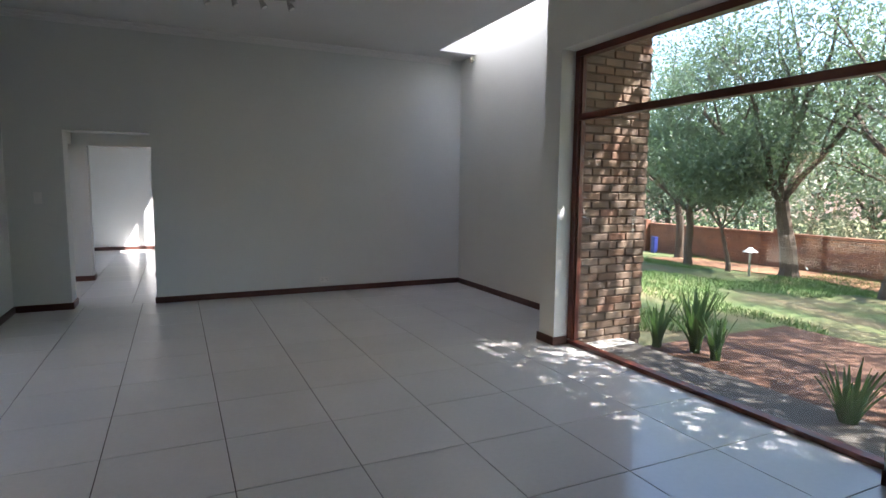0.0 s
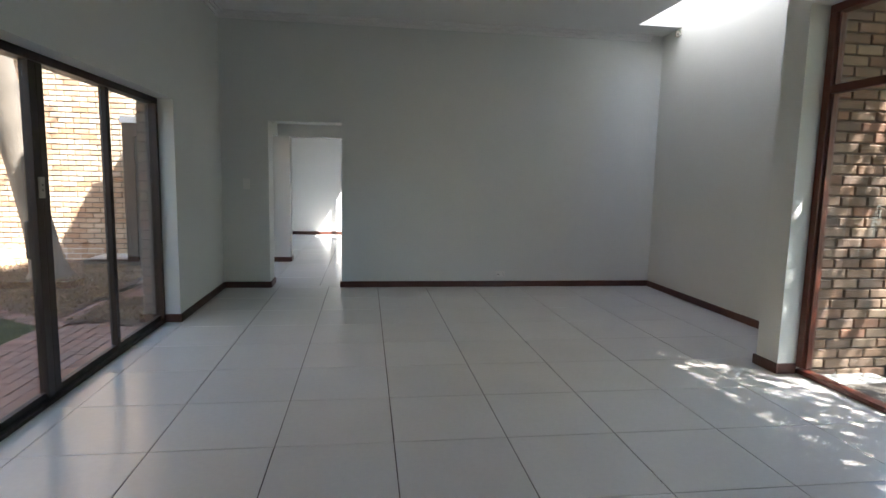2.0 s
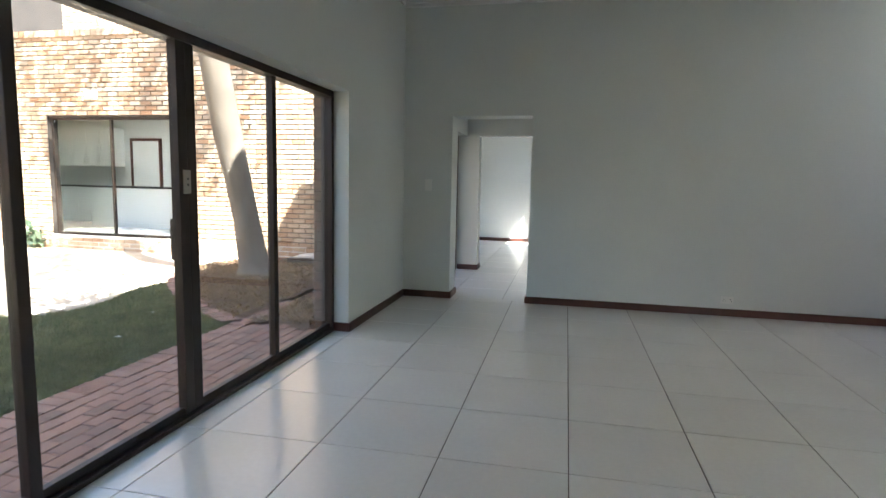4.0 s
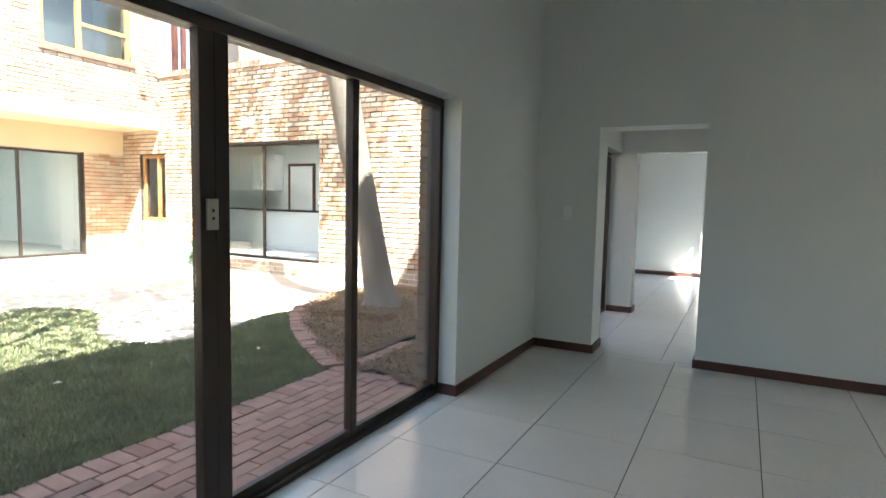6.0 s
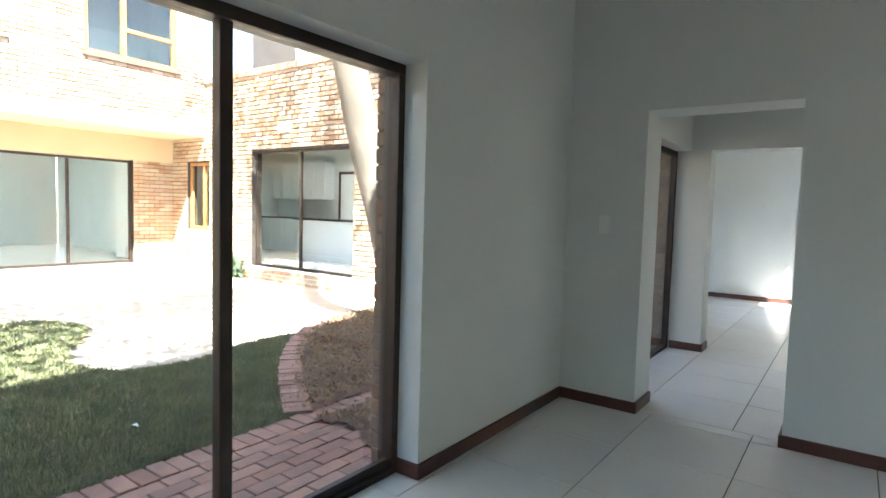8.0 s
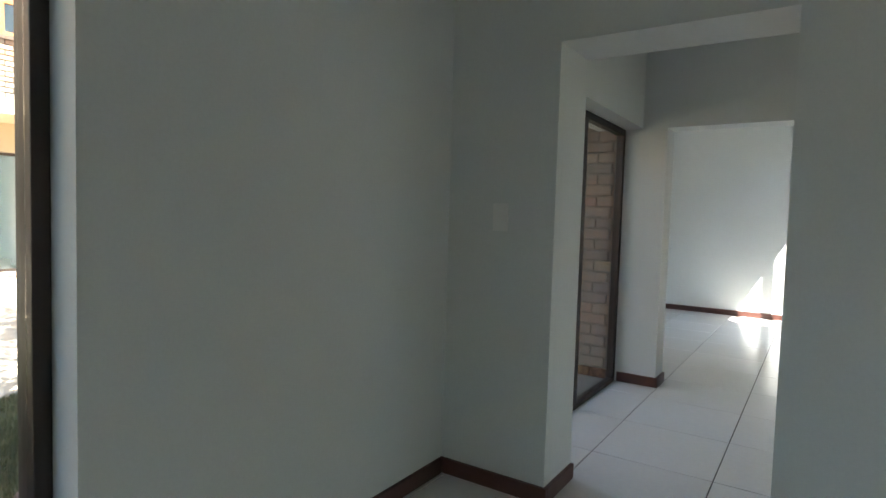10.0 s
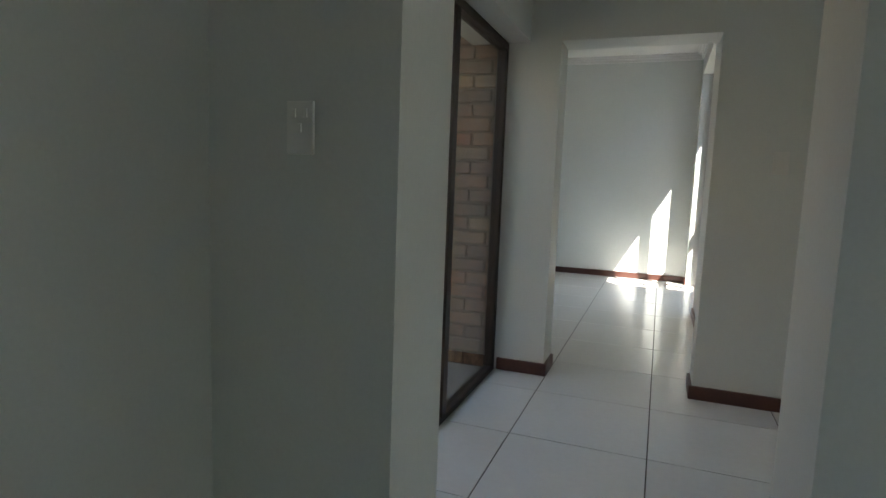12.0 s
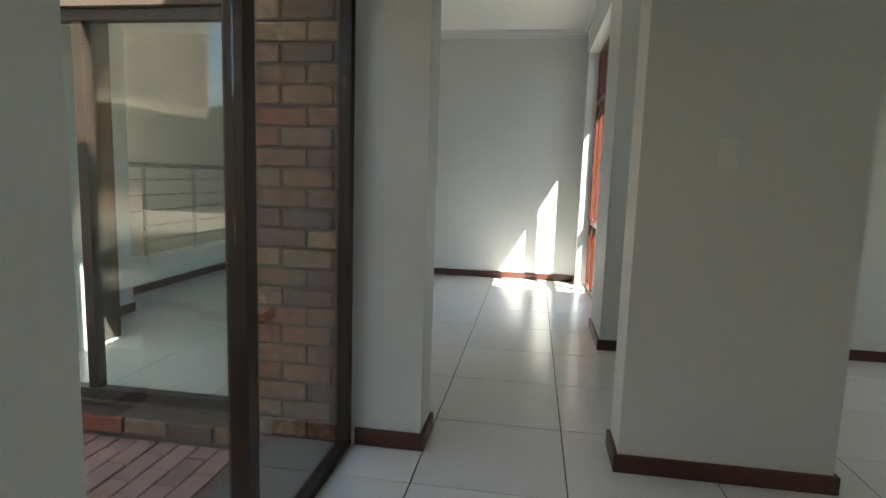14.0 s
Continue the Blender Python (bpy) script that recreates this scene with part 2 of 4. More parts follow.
# ---------------------------------------------------------------- plan
XL, XR, XW = -0.634, 4.77, 4.02        # living room: court wall, recess wall, garden wall
YB, YF = -5.6, 3.62                    # back wall, wall with the opening
YF2 = 3.94                             # its far face
YH, YH2 = 5.79, 6.02                   # second opening's wall
YE, YK = 10.15, 6.74                   # end wall of the far room, kitchen facade
XG = -0.43                             # hall glazing
X3 = 0.93                              # window wall of the far room
CEIL, CEIL2 = 3.2, 2.8
DO = (-0.095, 0.757, -0.02, 1.993)       # first opening
D2 = (-0.13, 0.695, -0.02, 1.958)      # second opening
SL = (-1.78, 1.985, -0.02, 2.005)      # court slider
WI = (-2.40, 0.235, -0.02, 2.575)      # garden window
COURT = -0.12

structure("wall_west", wall_bm("x", XL - 0.235, XL, YB, YF, -0.15, CEIL + 0.25, [SL]), PLASTER, "grey-green plastered wall around the sliding doors", "wall")
structure("wall_north", wall_bm("y", YF, YF2, XL - 0.29, XR + 0.25, -0.15, CEIL + 0.25, [DO]), PLASTER, "grey-green plastered wall with a plain opening", "wall")
structure("wall_south", wall_bm("y", YB - 0.23, YB, XL - 0.29, XW + 0.27, -0.15, CEIL + 0.25), PLASTER, "plain grey-green plastered back wall", "wall")
structure("wall_east", wall_bm("x", XW, XW + 0.23, YB, 0.46, -0.15, CEIL + 0.25, [WI]), PLASTER, "grey-green plastered wall around the garden window", "wall")
structure("wall_recess_side", boxes((XW + 0.231, XR + 0.18, 0.24, 0.458, -0.15, CEIL + 0.25)), PLASTER, "plastered return wall of the recess", "wall")
HW = (6.2, 7.45, 0.1, 2.45)             # assumed hall window to the garden, out of view, added for light
structure("wall_recess", wall_bm("x", XR, XR + 0.22, 0.459, 7.94, -0.15, CEIL + 1.15, [HW]), PLASTER, "grey-green plastered recess wall below the skylight", "wall")
structure("wall_hall", wall_bm("y", YH, YH2, XG - 0.06, 1.505, -0.15, CEIL2, [D2]), PLASTER, "grey-green plastered wall with a plain opening", "wall")
structure("wall_hall_west", wall_bm("x", XG - 0.23, XG + 0.12, YF2, YH, -0.15, CEIL2, [(YF2 - 0.01, YH + 0.01, -0.02, 1.96)]), PLASTER, "plastered head wall above the hall glazing", "wall")
structure("wall_passage", boxes((X3 - 0.12, 1.3, 7.50, 7.73, -0.15, CEIL2), (1.3, XR, 7.71, 7.94, -0.15, CEIL2)), PLASTER, "plain grey-green plastered wall of the side passage", "wall")
R3W = (8.12, 9.93, -0.02, 2.52)
structure("wall_far_east", wall_bm("x", X3 - 0.12, X3 + 0.13, 7.73, YE, -0.15, CEIL2, [R3W]), PLASTER, "plastered wall around the tall timber window", "wall")
structure("wall_end", wall_bm("y", YE, YE + 0.23, -14.5, X3 + 0.13, -0.15, CEIL2 + 1.2, [(-8.45, -7.55, 0.12, 2.151)]), PLASTER, "plain grey-green end wall", "wall")

# ceilings
structure("ceiling", boxes((XL - 0.29, 4.22, YB - 0.2, YF2, CEIL, CEIL + 0.12), (4.22, XR, 3.18, YF2, CEIL, CEIL + 0.12), (4.22, XR, YB, 0.46, CEIL, CEIL + 0.12)),
          WHITE, "plain white painted ceiling with a skylight slot", "ceiling")
structure("skylight_shaft", boxes((4.10, 4.22, 0.46, 3.18, CEIL + 0.121, CEIL + 1.15), (4.22, XR, 3.18, 3.3, CEIL + 0.121, CEIL + 1.15), (4.22, XR, 0.34, 0.46, CEIL + 0.121, CEIL + 1.15)),
          WHITE, "white painted skylight shaft", "skylight")
structure("ceiling_hall", boxes((XG - 0.2, XR, YF2, 7.72, CEIL2, CEIL2 + 0.12), (-7.0, X3 + 0.13, 7.72, YE, CEIL2, CEIL2 + 0.12), (-14.4, -9.6, 7.9, 9.4, CEIL2, CEIL2 + 0.12), (-14.4, -7.0, 9.4, YE, CEIL2, CEIL2 + 0.12), (-14.4, -7.0, YK + 0.02, 7.9, CEIL2, CEIL2 + 0.12), (-7.0, XG - 0.2, YK + 0.02, 7.72, CEIL2, CEIL2 + 0.12)),
          WHITE, "plain white painted ceiling", "ceiling")
# Parapet, eave and canopy are unseen; their sizes shape the cast shadows.
structure("roof", boxes((XL - 0.6, 4.0, YB - 0.4, 4.65, CEIL + 0.5, CEIL + 0.62), (XL - 0.42, XL - 0.2, YB, 4.6, CEIL + 0.25, 5.3), (XL - 0.42, XL - 0.2, 3.95, 4.6, 2.9, CEIL + 0.249), (4.02, 5.08, YB - 0.4, 0.11, 3.0, 3.1), (-0.72, XR + 0.3, 4.66, 7.95, CEIL2 + 0.14, CEIL2 + 0.26), (-2.64, -0.725, 5.90, 6.735, 2.101, 2.2), (-0.72, 1.58, 7.95, 10.4, CEIL2 + 0.14, CEIL2 + 0.26)), WHITE, "flat roof slabs with an unseen parapet, eave and canopy sized to cast shadows", "roof")


def cornice(name, rows):
    bm = bmesh.new()
    for x0, y0, x1, y1, nx, ny, z in rows:
        for k, (d, h) in enumerate(((0.075, 0.018), (0.05, 0.04), (0.022, 0.075))):
            box(bm, min(x0, x1, x0 + nx * d), max(x0, x1, x0 + nx * d), min(y0, y1, y0 + ny * d), max(y0, y1, y0 + ny * d), z - h, z - 0.001 * k)
    return structure(name, bm, WHITE, "white coved plaster cornice", "cornice")


cornice("cornice", [(XL, YF, 4.6, YF, 0, -1, CEIL), (XL, YB, XL, YF - 0.08, 1, 0, CEIL), (XW, YB, XW, 0.45, -1, 0, CEIL)])
cornice("cornice_far", [(-3.0, YE, X3 - 0.12, YE, 0, -1, CEIL2), (X3 - 0.12, 7.74, X3 - 0.12, YE - 0.08, -1, 0, CEIL2), (XG + 0.12, YH, 1.505, YH, 0, -1, CEIL2)])


# skirting boards: (x0, y0, x1, y1, nx, ny): along a wall's foot, thickness towards the normal
def skirting(rows):
    for i, (x0, y0, x1, y1, nx, ny) in enumerate(rows):
        bm = bmesh.new()
        t = 0.018
        xs = sorted((x0, x1)) if nx == 0 else sorted((x0, x0 + nx * t))
        ys = sorted((y0, y1)) if ny == 0 else sorted((y0, y0 + ny * t))
        box(bm, xs[0], xs[1], ys[0], ys[1], 0.0005, 0.075, bevel=0.004)
        structure("baseboard_%d" % (i + 1), bm, SKIRT, "dark brown painted timber skirting board", "skirting board")


skirting([
    (XL, YF, DO[0] + 0.018, YF, 0, -1), (DO[1] - 0.018, YF, XR, YF, 0, -1), (XL, SL[1] - 0.018, XL, YF - 0.019, 1, 0), (XL - 0.13, SL[1], XL - 0.001, SL[1], 0, -1),
    (DO[0], YF + 0.001, DO[0], YF2, 1, 0), (DO[1], YF + 0.001, DO[1], YF2, -1, 0),
    (XR, 0.48, XR, YF - 0.019, -1, 0), (XW + 0.001, 0.459, XR - 0.019, 0.459, 0, 1), (XW, WI[1] - 0.018, XW, 0.477, -1, 0), (XW + 0.001, WI[1], XW + 0.14, WI[1], 0, -1),
    (XW, YB, XW, WI[0], -1, 0), (XL, YB, XL, SL[0], 1, 0), (XL + 0.02, YB, XW - 0.02, YB, 0, 1),
    (XG + 0.01, YH, D2[0] + 0.018, YH, 0, -1), (D2[0], YH + 0.001, D2[0], YH2, 1, 0), (D2[1] - 0.018, YH, 1.523, YH, 0, -1), (D2[1], YH + 0.001, D2[1], YH2, -1, 0), (1.505, YH + 0.001, 1.505, YH2, 1, 0),
    (X3 - 0.138, 7.50, 1.318, 7.50, 0, -1), (1.3, 7.501, 1.3, 7.69, 1, 0), (1.32, 7.71, XR, 7.71, 0, -1), (X3 - 0.12, 7.501, X3 - 0.12, R3W[0], -1, 0), (X3 - 0.12, R3W[1], X3 - 0.12, YE - 0.019, -1, 0), (-3.3, YE, X3 - 0.121, YE, 0, -1),
    (DO[1] + 0.02, YF2, XR, YF2, 0, 1), (XR, YF2 + 0.019, XR, 7.69, -1, 0), (-3.285, YK + 0.25, -3.285, 7.18, 1, 0), (-3.285, 7.61, -3.285, YE - 0.02, 1, 0), (-3.28, 7.2, -2.867, 7.2, 0, -1), (-2.885, 7.201, -2.885, 7.6, 1, 0),
])


# ---------------------------------------------------------------- sliding doors and windows
def pane(name, x0, x1, y0, y1, z0, z1, parent):
    ob = part(name, boxes((x0, x1, y0, y1, z0, z1)), GLASS, parent)
    ob.visible_shadow = False
    return ob


def bar(name, parent, material, x0, x1, y0, y1, z0, z1, bevel=0.004):
    return part(name, boxes((x0, x1, y0, y1, z0, z1), bevel=bevel), material, parent)


def court_slider():
    t = tagged(thing("sliding_door", "dark bronze aluminium sliding door with four glass panels, closed", "sliding door"), kind="structure")
    xc, z1 = XL - 0.165, SL[3]
    bar("head_rail", t, BRONZE, xc - 0.06, xc + 0.035, SL[0], SL[1], z1 - 0.05, z1)
    bar("sill_track", t, BRONZE, xc - 0.07, xc + 0.04, SL[0], SL[1], 0.0, 0.028)
    bar("track_rib", t, BRONZE, xc + 0.005, xc + 0.012, SL[0], SL[1], 0.0285, 0.04, 0.001)
    bar("jamb", t, BRONZE, xc - 0.06, xc + 0.035, SL[1] - 0.045, SL[1] - 0.001, 0.029, z1 - 0.051)
    bar("jamb", t, BRONZE, xc - 0.06, xc + 0.035, SL[0] + 0.001, SL[0] + 0.045, 0.029, z1 - 0.051)
    for y in (1.035, -0.81):
        bar("stile", t, BRONZE, xc - 0.03, xc + 0.02, y - 0.026, y + 0.026, 0.041, z1 - 0.051)
    for y in (0.086, 0.157):
        bar("meeting_stile", t, BRONZE, xc - 0.02, xc + 0.03, y - 0.0345, y + 0.0345, 0.041, z1 - 0.051)
    for a, b in ((-1.735, -0.836), (-0.784, 0.05), (0.193, 1.009), (1.061, 1.94)):
        pane("pane", xc - 0.004, xc + 0.002, a, b, 0.03, z1 - 0.051, t)
        bar("bottom_rail", t, BRONZE, xc - 0.02, xc + 0.015, a, b, 0.0415, 0.075)
    h = bar("pull_handle", t, BRONZE, xc - 0.065, xc - 0.021, 0.085, 0.215, 0.85, 1.07, 0.012)
    k = bar("lock_plate", t, IVORY, xc + 0.0305, xc + 0.040, 0.075, 0.128, 1.20, 1.32, 0.003)
    for z in (1.245, 1.275):
        part("keyhole", tube(bmesh.new(), (xc + 0.0402, 0.102, z), (xc + 0.0425, 0.102, z), 0.006), DARKHOLE, k)


def hall_glazing():
    t = tagged(thing("hall_glazing", "dark bronze aluminium glazed screen in the hall", "window"), kind="structure")
    x, y0, y1, z1 = XG - 0.03, YF2 + 0.002, YH - 0.025, 1.955
    bar("head_rail", t, BRONZE, x - 0.03, x + 0.03, y0, y1, z1 - 0.045, z1 - 0.001)
    bar("sill_rail", t, BRONZE, x - 0.03, x + 0.03, y0, y1, 0.001, 0.03)
    for y in (y0 + 0.022, 4.9, y1 - 0.022):
        bar("mullion" if y == 4.9 else "jamb", t, BRONZE, x - 0.03, x + 0.03, y - 0.022 - (0.008 if y == 4.9 else 0), y + 0.022 + (0.008 if y == 4.9 else 0), 0.031, z1 - 0.046)
    pane("pane", x - 0.003, x + 0.003, y0 + 0.045, 4.869, 0.031, z1 - 0.046, t)
    pane("pane", x - 0.003, x + 0.003, 4.931, y1 - 0.045, 0.031, z1 - 0.046, t)


def garden_window():
    t = tagged(thing("garden_window", "tall red-stained timber picture window with a transom", "window"), kind="structure")
    x, a, b, z1 = XW + 0.18, WI[0], WI[1], WI[3]
    bar("head", t, REDWOOD, x - 0.035, x + 0.05, a, b, z1 - 0.055, z1 - 0.001)
    bar("sill", t, REDWOOD, x - 0.03, x + 0.05, a, b, 0.001, 0.035)
    bar("jamb", t, REDWOOD, x - 0.035, x + 0.05, b - 0.06, b - 0.001, 0.051, z1 - 0.056)
    bar("jamb", t, REDWOOD, x - 0.035, x + 0.05, a + 0.001, a + 0.06, 0.051, z1 - 0.056)
    bar("transom", t, REDWOOD, x - 0.03, x + 0.045, a + 0.061, b - 0.061, 1.985, 2.04)
    for z0, zz in ((0.051, 1.984), (2.041, z1 - 0.056)):
        pane("pane", x - 0.003, x + 0.003, a + 0.061, b - 0.061, z0, zz, t)
        for y in (a + 0.064, b - 0.082):
            bar("glazing_bead", t, REDWOOD, x - 0.018, x - 0.004, y, y + 0.018, z0, zz, 0.003)


def far_window():
    t = tagged(thing("far_window", "tall red-stained timber window and door frame", "window"), kind="structure")
    x, a, b, z1 = X3 + 0.02, R3W[0], R3W[1], R3W[3]
    bar("head", t, REDWOOD, x - 0.03, x + 0.05, a, b, z1 - 0.055, z1 - 0.001)
    bar("sill", t, REDWOOD, x - 0.03, x + 0.05, a, b, 0.001, 0.045)
    posts = [a + 0.001, 8.62, 9.14, 9.52, b - 0.056]
    for p in posts:
        bar("post", t, REDWOOD, x - 0.03, x + 0.05, p, p + 0.055, 0.046, z1 - 0.056)
    for p, q in zip(posts, posts[1:]):
        bar("transom", t, REDWOOD, x - 0.028, x + 0.048, p + 0.056, q - 0.001, 1.96, 2.01)
        bar("rail", t, REDWOOD, x - 0.028, x + 0.048, p + 0.056, q - 0.001, 0.70, 0.755)
        for z0, zz in ((0.046, 0.699), (0.756, 1.959), (2.011, z1 - 0.056)):
            pane("pane", x, x + 0.005, p + 0.056, q - 0.001, z0, zz, t)
    part("catch", boxes((x - 0.045, x - 0.031, 9.15, 9.175, 1.2, 1.34), bevel=0.003), STEEL, t, "small metal window catch")


# Assumed window out of view; it lets extra daylight into the hall.
def hall_fill_window():
    t = tagged(thing("hall_fill_window", "assumed timber window, out of view, added to brighten the hall", "window"), kind="structure")
    x, a, b, z0, z1 = XR + 0.12, *HW
    bar("head", t, REDWOOD, x - 0.035, x + 0.04, a, b, z1 - 0.055, z1 - 0.001)
    bar("sill", t, REDWOOD, x - 0.035, x + 0.04, a, b, z0 + 0.001, z0 + 0.055)
    posts = [a + 0.001, (a + b) / 2 - 0.03, b - 0.061]
    for p in posts:
        bar("post", t, REDWOOD, x - 0.035, x + 0.04, p, p + 0.06, z0 + 0.056, z1 - 0.056)
    for p, q in zip(posts, posts[1:]):
        pane("pane", x, x + 0.005, p + 0.061, q - 0.001, z0 + 0.056, z1 - 0.056, t)


court_slider()
hall_glazing()
hall_fill_window()
garden_window()
far_window()


# ---------------------------------------------------------------- brickwork
def brick_rows(u0, u1, z0, z1, holes=(), rnd=random.Random(4), course=0.0855, length=0.232, joint=0.011):
    """Stretcher courses, cut at edges and openings: u0, u1, z0, z1 of every brick."""
    out, gap, k = [], joint, 0
    z = z0
    while z < z1 - 0.02:
        top = min(z + course - gap, z1)
        cuts = [(h[0], h[1]) for h in holes if h[2] < z + 0.04 < h[3]]
        spans, a = [], u0
        for h in sorted(cuts):
            if h[0] > a:
                spans.append((a, h[0]))
            a = max(a, h[1])
        if a < u1:
            spans.append((a, u1))
        for s, e in spans:
            u = u0 - (length / 2 if k % 2 else 0)
            while u < e:
                p, q = max(u, s), min(u + length - gap, e)
                if q - p > 0.03:
                    out.append((p, q, z, top))
                u += length
        z += course
        k += 1
    return out


def brick_mesh(name, axis, face, out, rows, material, parent, depth=0.03, rnd=random.Random(5)):
    """Joined bricks that stand proud of the plane `face` towards `out` (+1 or -1)."""
    verts, faces = [], []
    for u0, u1, z0, z1 in rows:
        d0, j = face, rnd.uniform(-0.004, 0.004)
        d1 = face + out * (0.022 + j)
        n, e = len(verts), rnd.uniform(-0.003, 0.003)
        c = 0.005
        for d, i in ((d0, 0.0), (d1 - out * c, 0.0), (d1, c)):
            for u, z in ((u0 + i, z0 + i + e), (u1 - i, z0 + i - e), (u1 - i, z1 - i - e), (u0 + i, z1 - i + e)):
                verts.append((d, u, z) if axis == "x" else (u, d, z))
        for k in (0, 4):
            for i in range(4):
                faces.append((n + k + i, n + k + (i + 1) % 4, n + k + 4 + (i + 1) % 4, n + k + 4 + i))
        faces.append((n + 8, n + 9, n + 10, n + 11))
    ob = raw(name, verts, faces, material, parent)
    bm = bmesh.new()
    bm.from_mesh(ob.data)
    bmesh.ops.recalc_face_normals(bm, faces=bm.faces)
    bm.to_mesh(ob.data)
    bm.free()
    return tagged(ob, kind="stuff")


def brick_parts(axis, face, out, rows, material, parent, rnd):
    """Each brick an object of its own; alike bricks share a mesh."""
    shared = {}
    for u0, u1, z0, z1 in rows:
        w, h = round(u1 - u0, 3), round(z1 - z0, 3)
        kind = (w, h, rnd.randrange(3))
        if kind not in shared:
            bm = bmesh.new()
            s = [rnd.uniform(-0.003, 0.003) for _ in range(4)]
            box(bm, -w / 2, w / 2, -0.02, 0.012, -h / 2, h / 2)
            for v, k in zip(bm.verts, s * 2):
                v.co.z += k
                v.co.x += k * 0.8
            bmesh.ops.bevel(bm, geom=list(bm.edges), offset=0.006, segments=1, affect="EDGES")
            me = bpy.data.meshes.new("brick")
            bm.to_mesh(me)
            bm.free()
            me.materials.append(material)
            shared[kind] = me
        ob = new("brick", shared[kind])
        u, z, j = (u0 + u1) / 2, (z0 + z1) / 2, rnd.uniform(-0.003, 0.003)
        turn = {("y", -1): 180, ("y", 1): 0, ("x", 1): -90, ("x", -1): 90}[(axis, out)]
        ob.matrix_world = pose(*((face + out * j, u, z) if axis == "x" else (u, face + out * j, z)), 0, 0, turn)
        ob.parent = parent


# kitchen facade on the court, with sliding door and narrow window
KIT = (-8.66, -5.84, 0.12, 2.36)
KIW = (-11.0, -10.12, 0.0, 2.2)
KBL = (-2.50, -0.66, -0.3, 2.1)
KTOP = 3.92
kf = structure("facade_kitchen", wall_bm("y", YK + 0.006, YK + 0.23, -11.9, -0.66, -0.3, KTOP, [KIT, KIW, KBL]), MORTAR, "sunlit orange stock brick facade with broad darker patches", "facade")
brick_mesh("brickwork", "y", YK + 0.006, -1, brick_rows(-11.9, -0.68, -0.17, KTOP - 0.1, [KIT, KIW, KBL], joint=0.016), BRICK, kf)
structure("coping_kitchen", boxes(*[(-11.9 + i * 0.115, -11.9 + i * 0.115 + 0.104, YK - 0.045, YK + 0.26, KTOP - 0.095, KTOP + 0.02) for i in range(97)]), BRICK, "brick-on-edge parapet coping", "coping")
# upper storey set back behind the parapet
uf = structure("facade_upper", wall_bm("y", YK + 3.8, YK + 4.0, -14.0, -2.5, CEIL2 + 1.3, 7.4), MORTAR, "set-back upper storey brick wall with bare creepers", "facade")
brick_mesh("brickwork", "y", YK + 3.8, -1, brick_rows(-12.0, -3.5, 4.1, 7.3), BRICK, uf)
# Made-up rooflight opening, out of view, to brighten the kitchen.
RL = (-9.6, -7.0, 7.9, 9.4)
structure("roof_kitchen", boxes((-11.9, RL[0], YK + 0.235, YK + 3.79, 3.2, 3.35), (RL[1], -2.5, YK + 0.235, YK + 3.79, 3.2, 3.35), (RL[0], RL[1], YK + 0.235, RL[2], 3.2, 3.35), (RL[0], RL[1], RL[3], YK + 3.79, 3.2, 3.35)), WHITE, "flat roof behind the parapet", "roof")

structure("fill_rooflight_kitchen", boxes((RL[0] - 0.1, RL[1] + 0.1, RL[2] - 0.1, RL[3] + 0.1, 3.355, 3.37)), OPAL, "unseen opal rooflight added to brighten the kitchen", "rooflight")

# west wing: projecting upper storey over a recessed glazed ground floor
XW2 = -10.3
wf = structure("facade_west_upper", wall_bm("x", XW2 - 0.3, XW2 - 0.006, -9.0, 6.735, 2.80, 7.5, [(4.42, 6.12, 3.98, 5.6), (1.5, 3.2, 3.98, 5.6)]), MORTAR, "sunlit brick upper storey projecting over the patio", "facade")
brick_mesh("brickwork", "x", XW2 - 0.006, 1, brick_rows(-9.0, 6.735, 2.98, 7.5, [(4.42, 6.12, 3.98, 5.6), (1.5, 3.2, 3.98, 5.6)], joint=0.016), BRICK, wf)
structure("soffit_beam", boxes((XW2 - 2.0, XW2 + 0.03, -9.0, 6.73, 2.72, 2.975)), CREAM, "cream painted concrete edge beam and soffit", "beam")
XP = -11.6
structure("patio_beam", boxes((XP - 0.2, XP + 0.03, -9.0, 6.73, 2.2, 2.719)), CREAM, "tan painted beam over the patio doors", "beam")
wg = structure("facade_west_lower", wall_bm("x", XP - 0.25, XP, -9.0, 6.73, -0.3, 2.2, [(-4.0, 5.86, -0.02, 2.2)]), MORTAR, "brick ground floor wall beside the patio doors", "facade")
brick_mesh("brickwork", "x", XP, 1, brick_rows(-9.0, 6.73, -0.17, 2.2, [(-4.0, 5.86, -0.02, 2.2)]), BRICK, wg)
structure("wall_south_court", wall_bm("y", -9.2, -9.0, -14.0, XL - 0.3, -0.3, 3.2), MORTAR, "plain boundary wall closing the court", "wall")


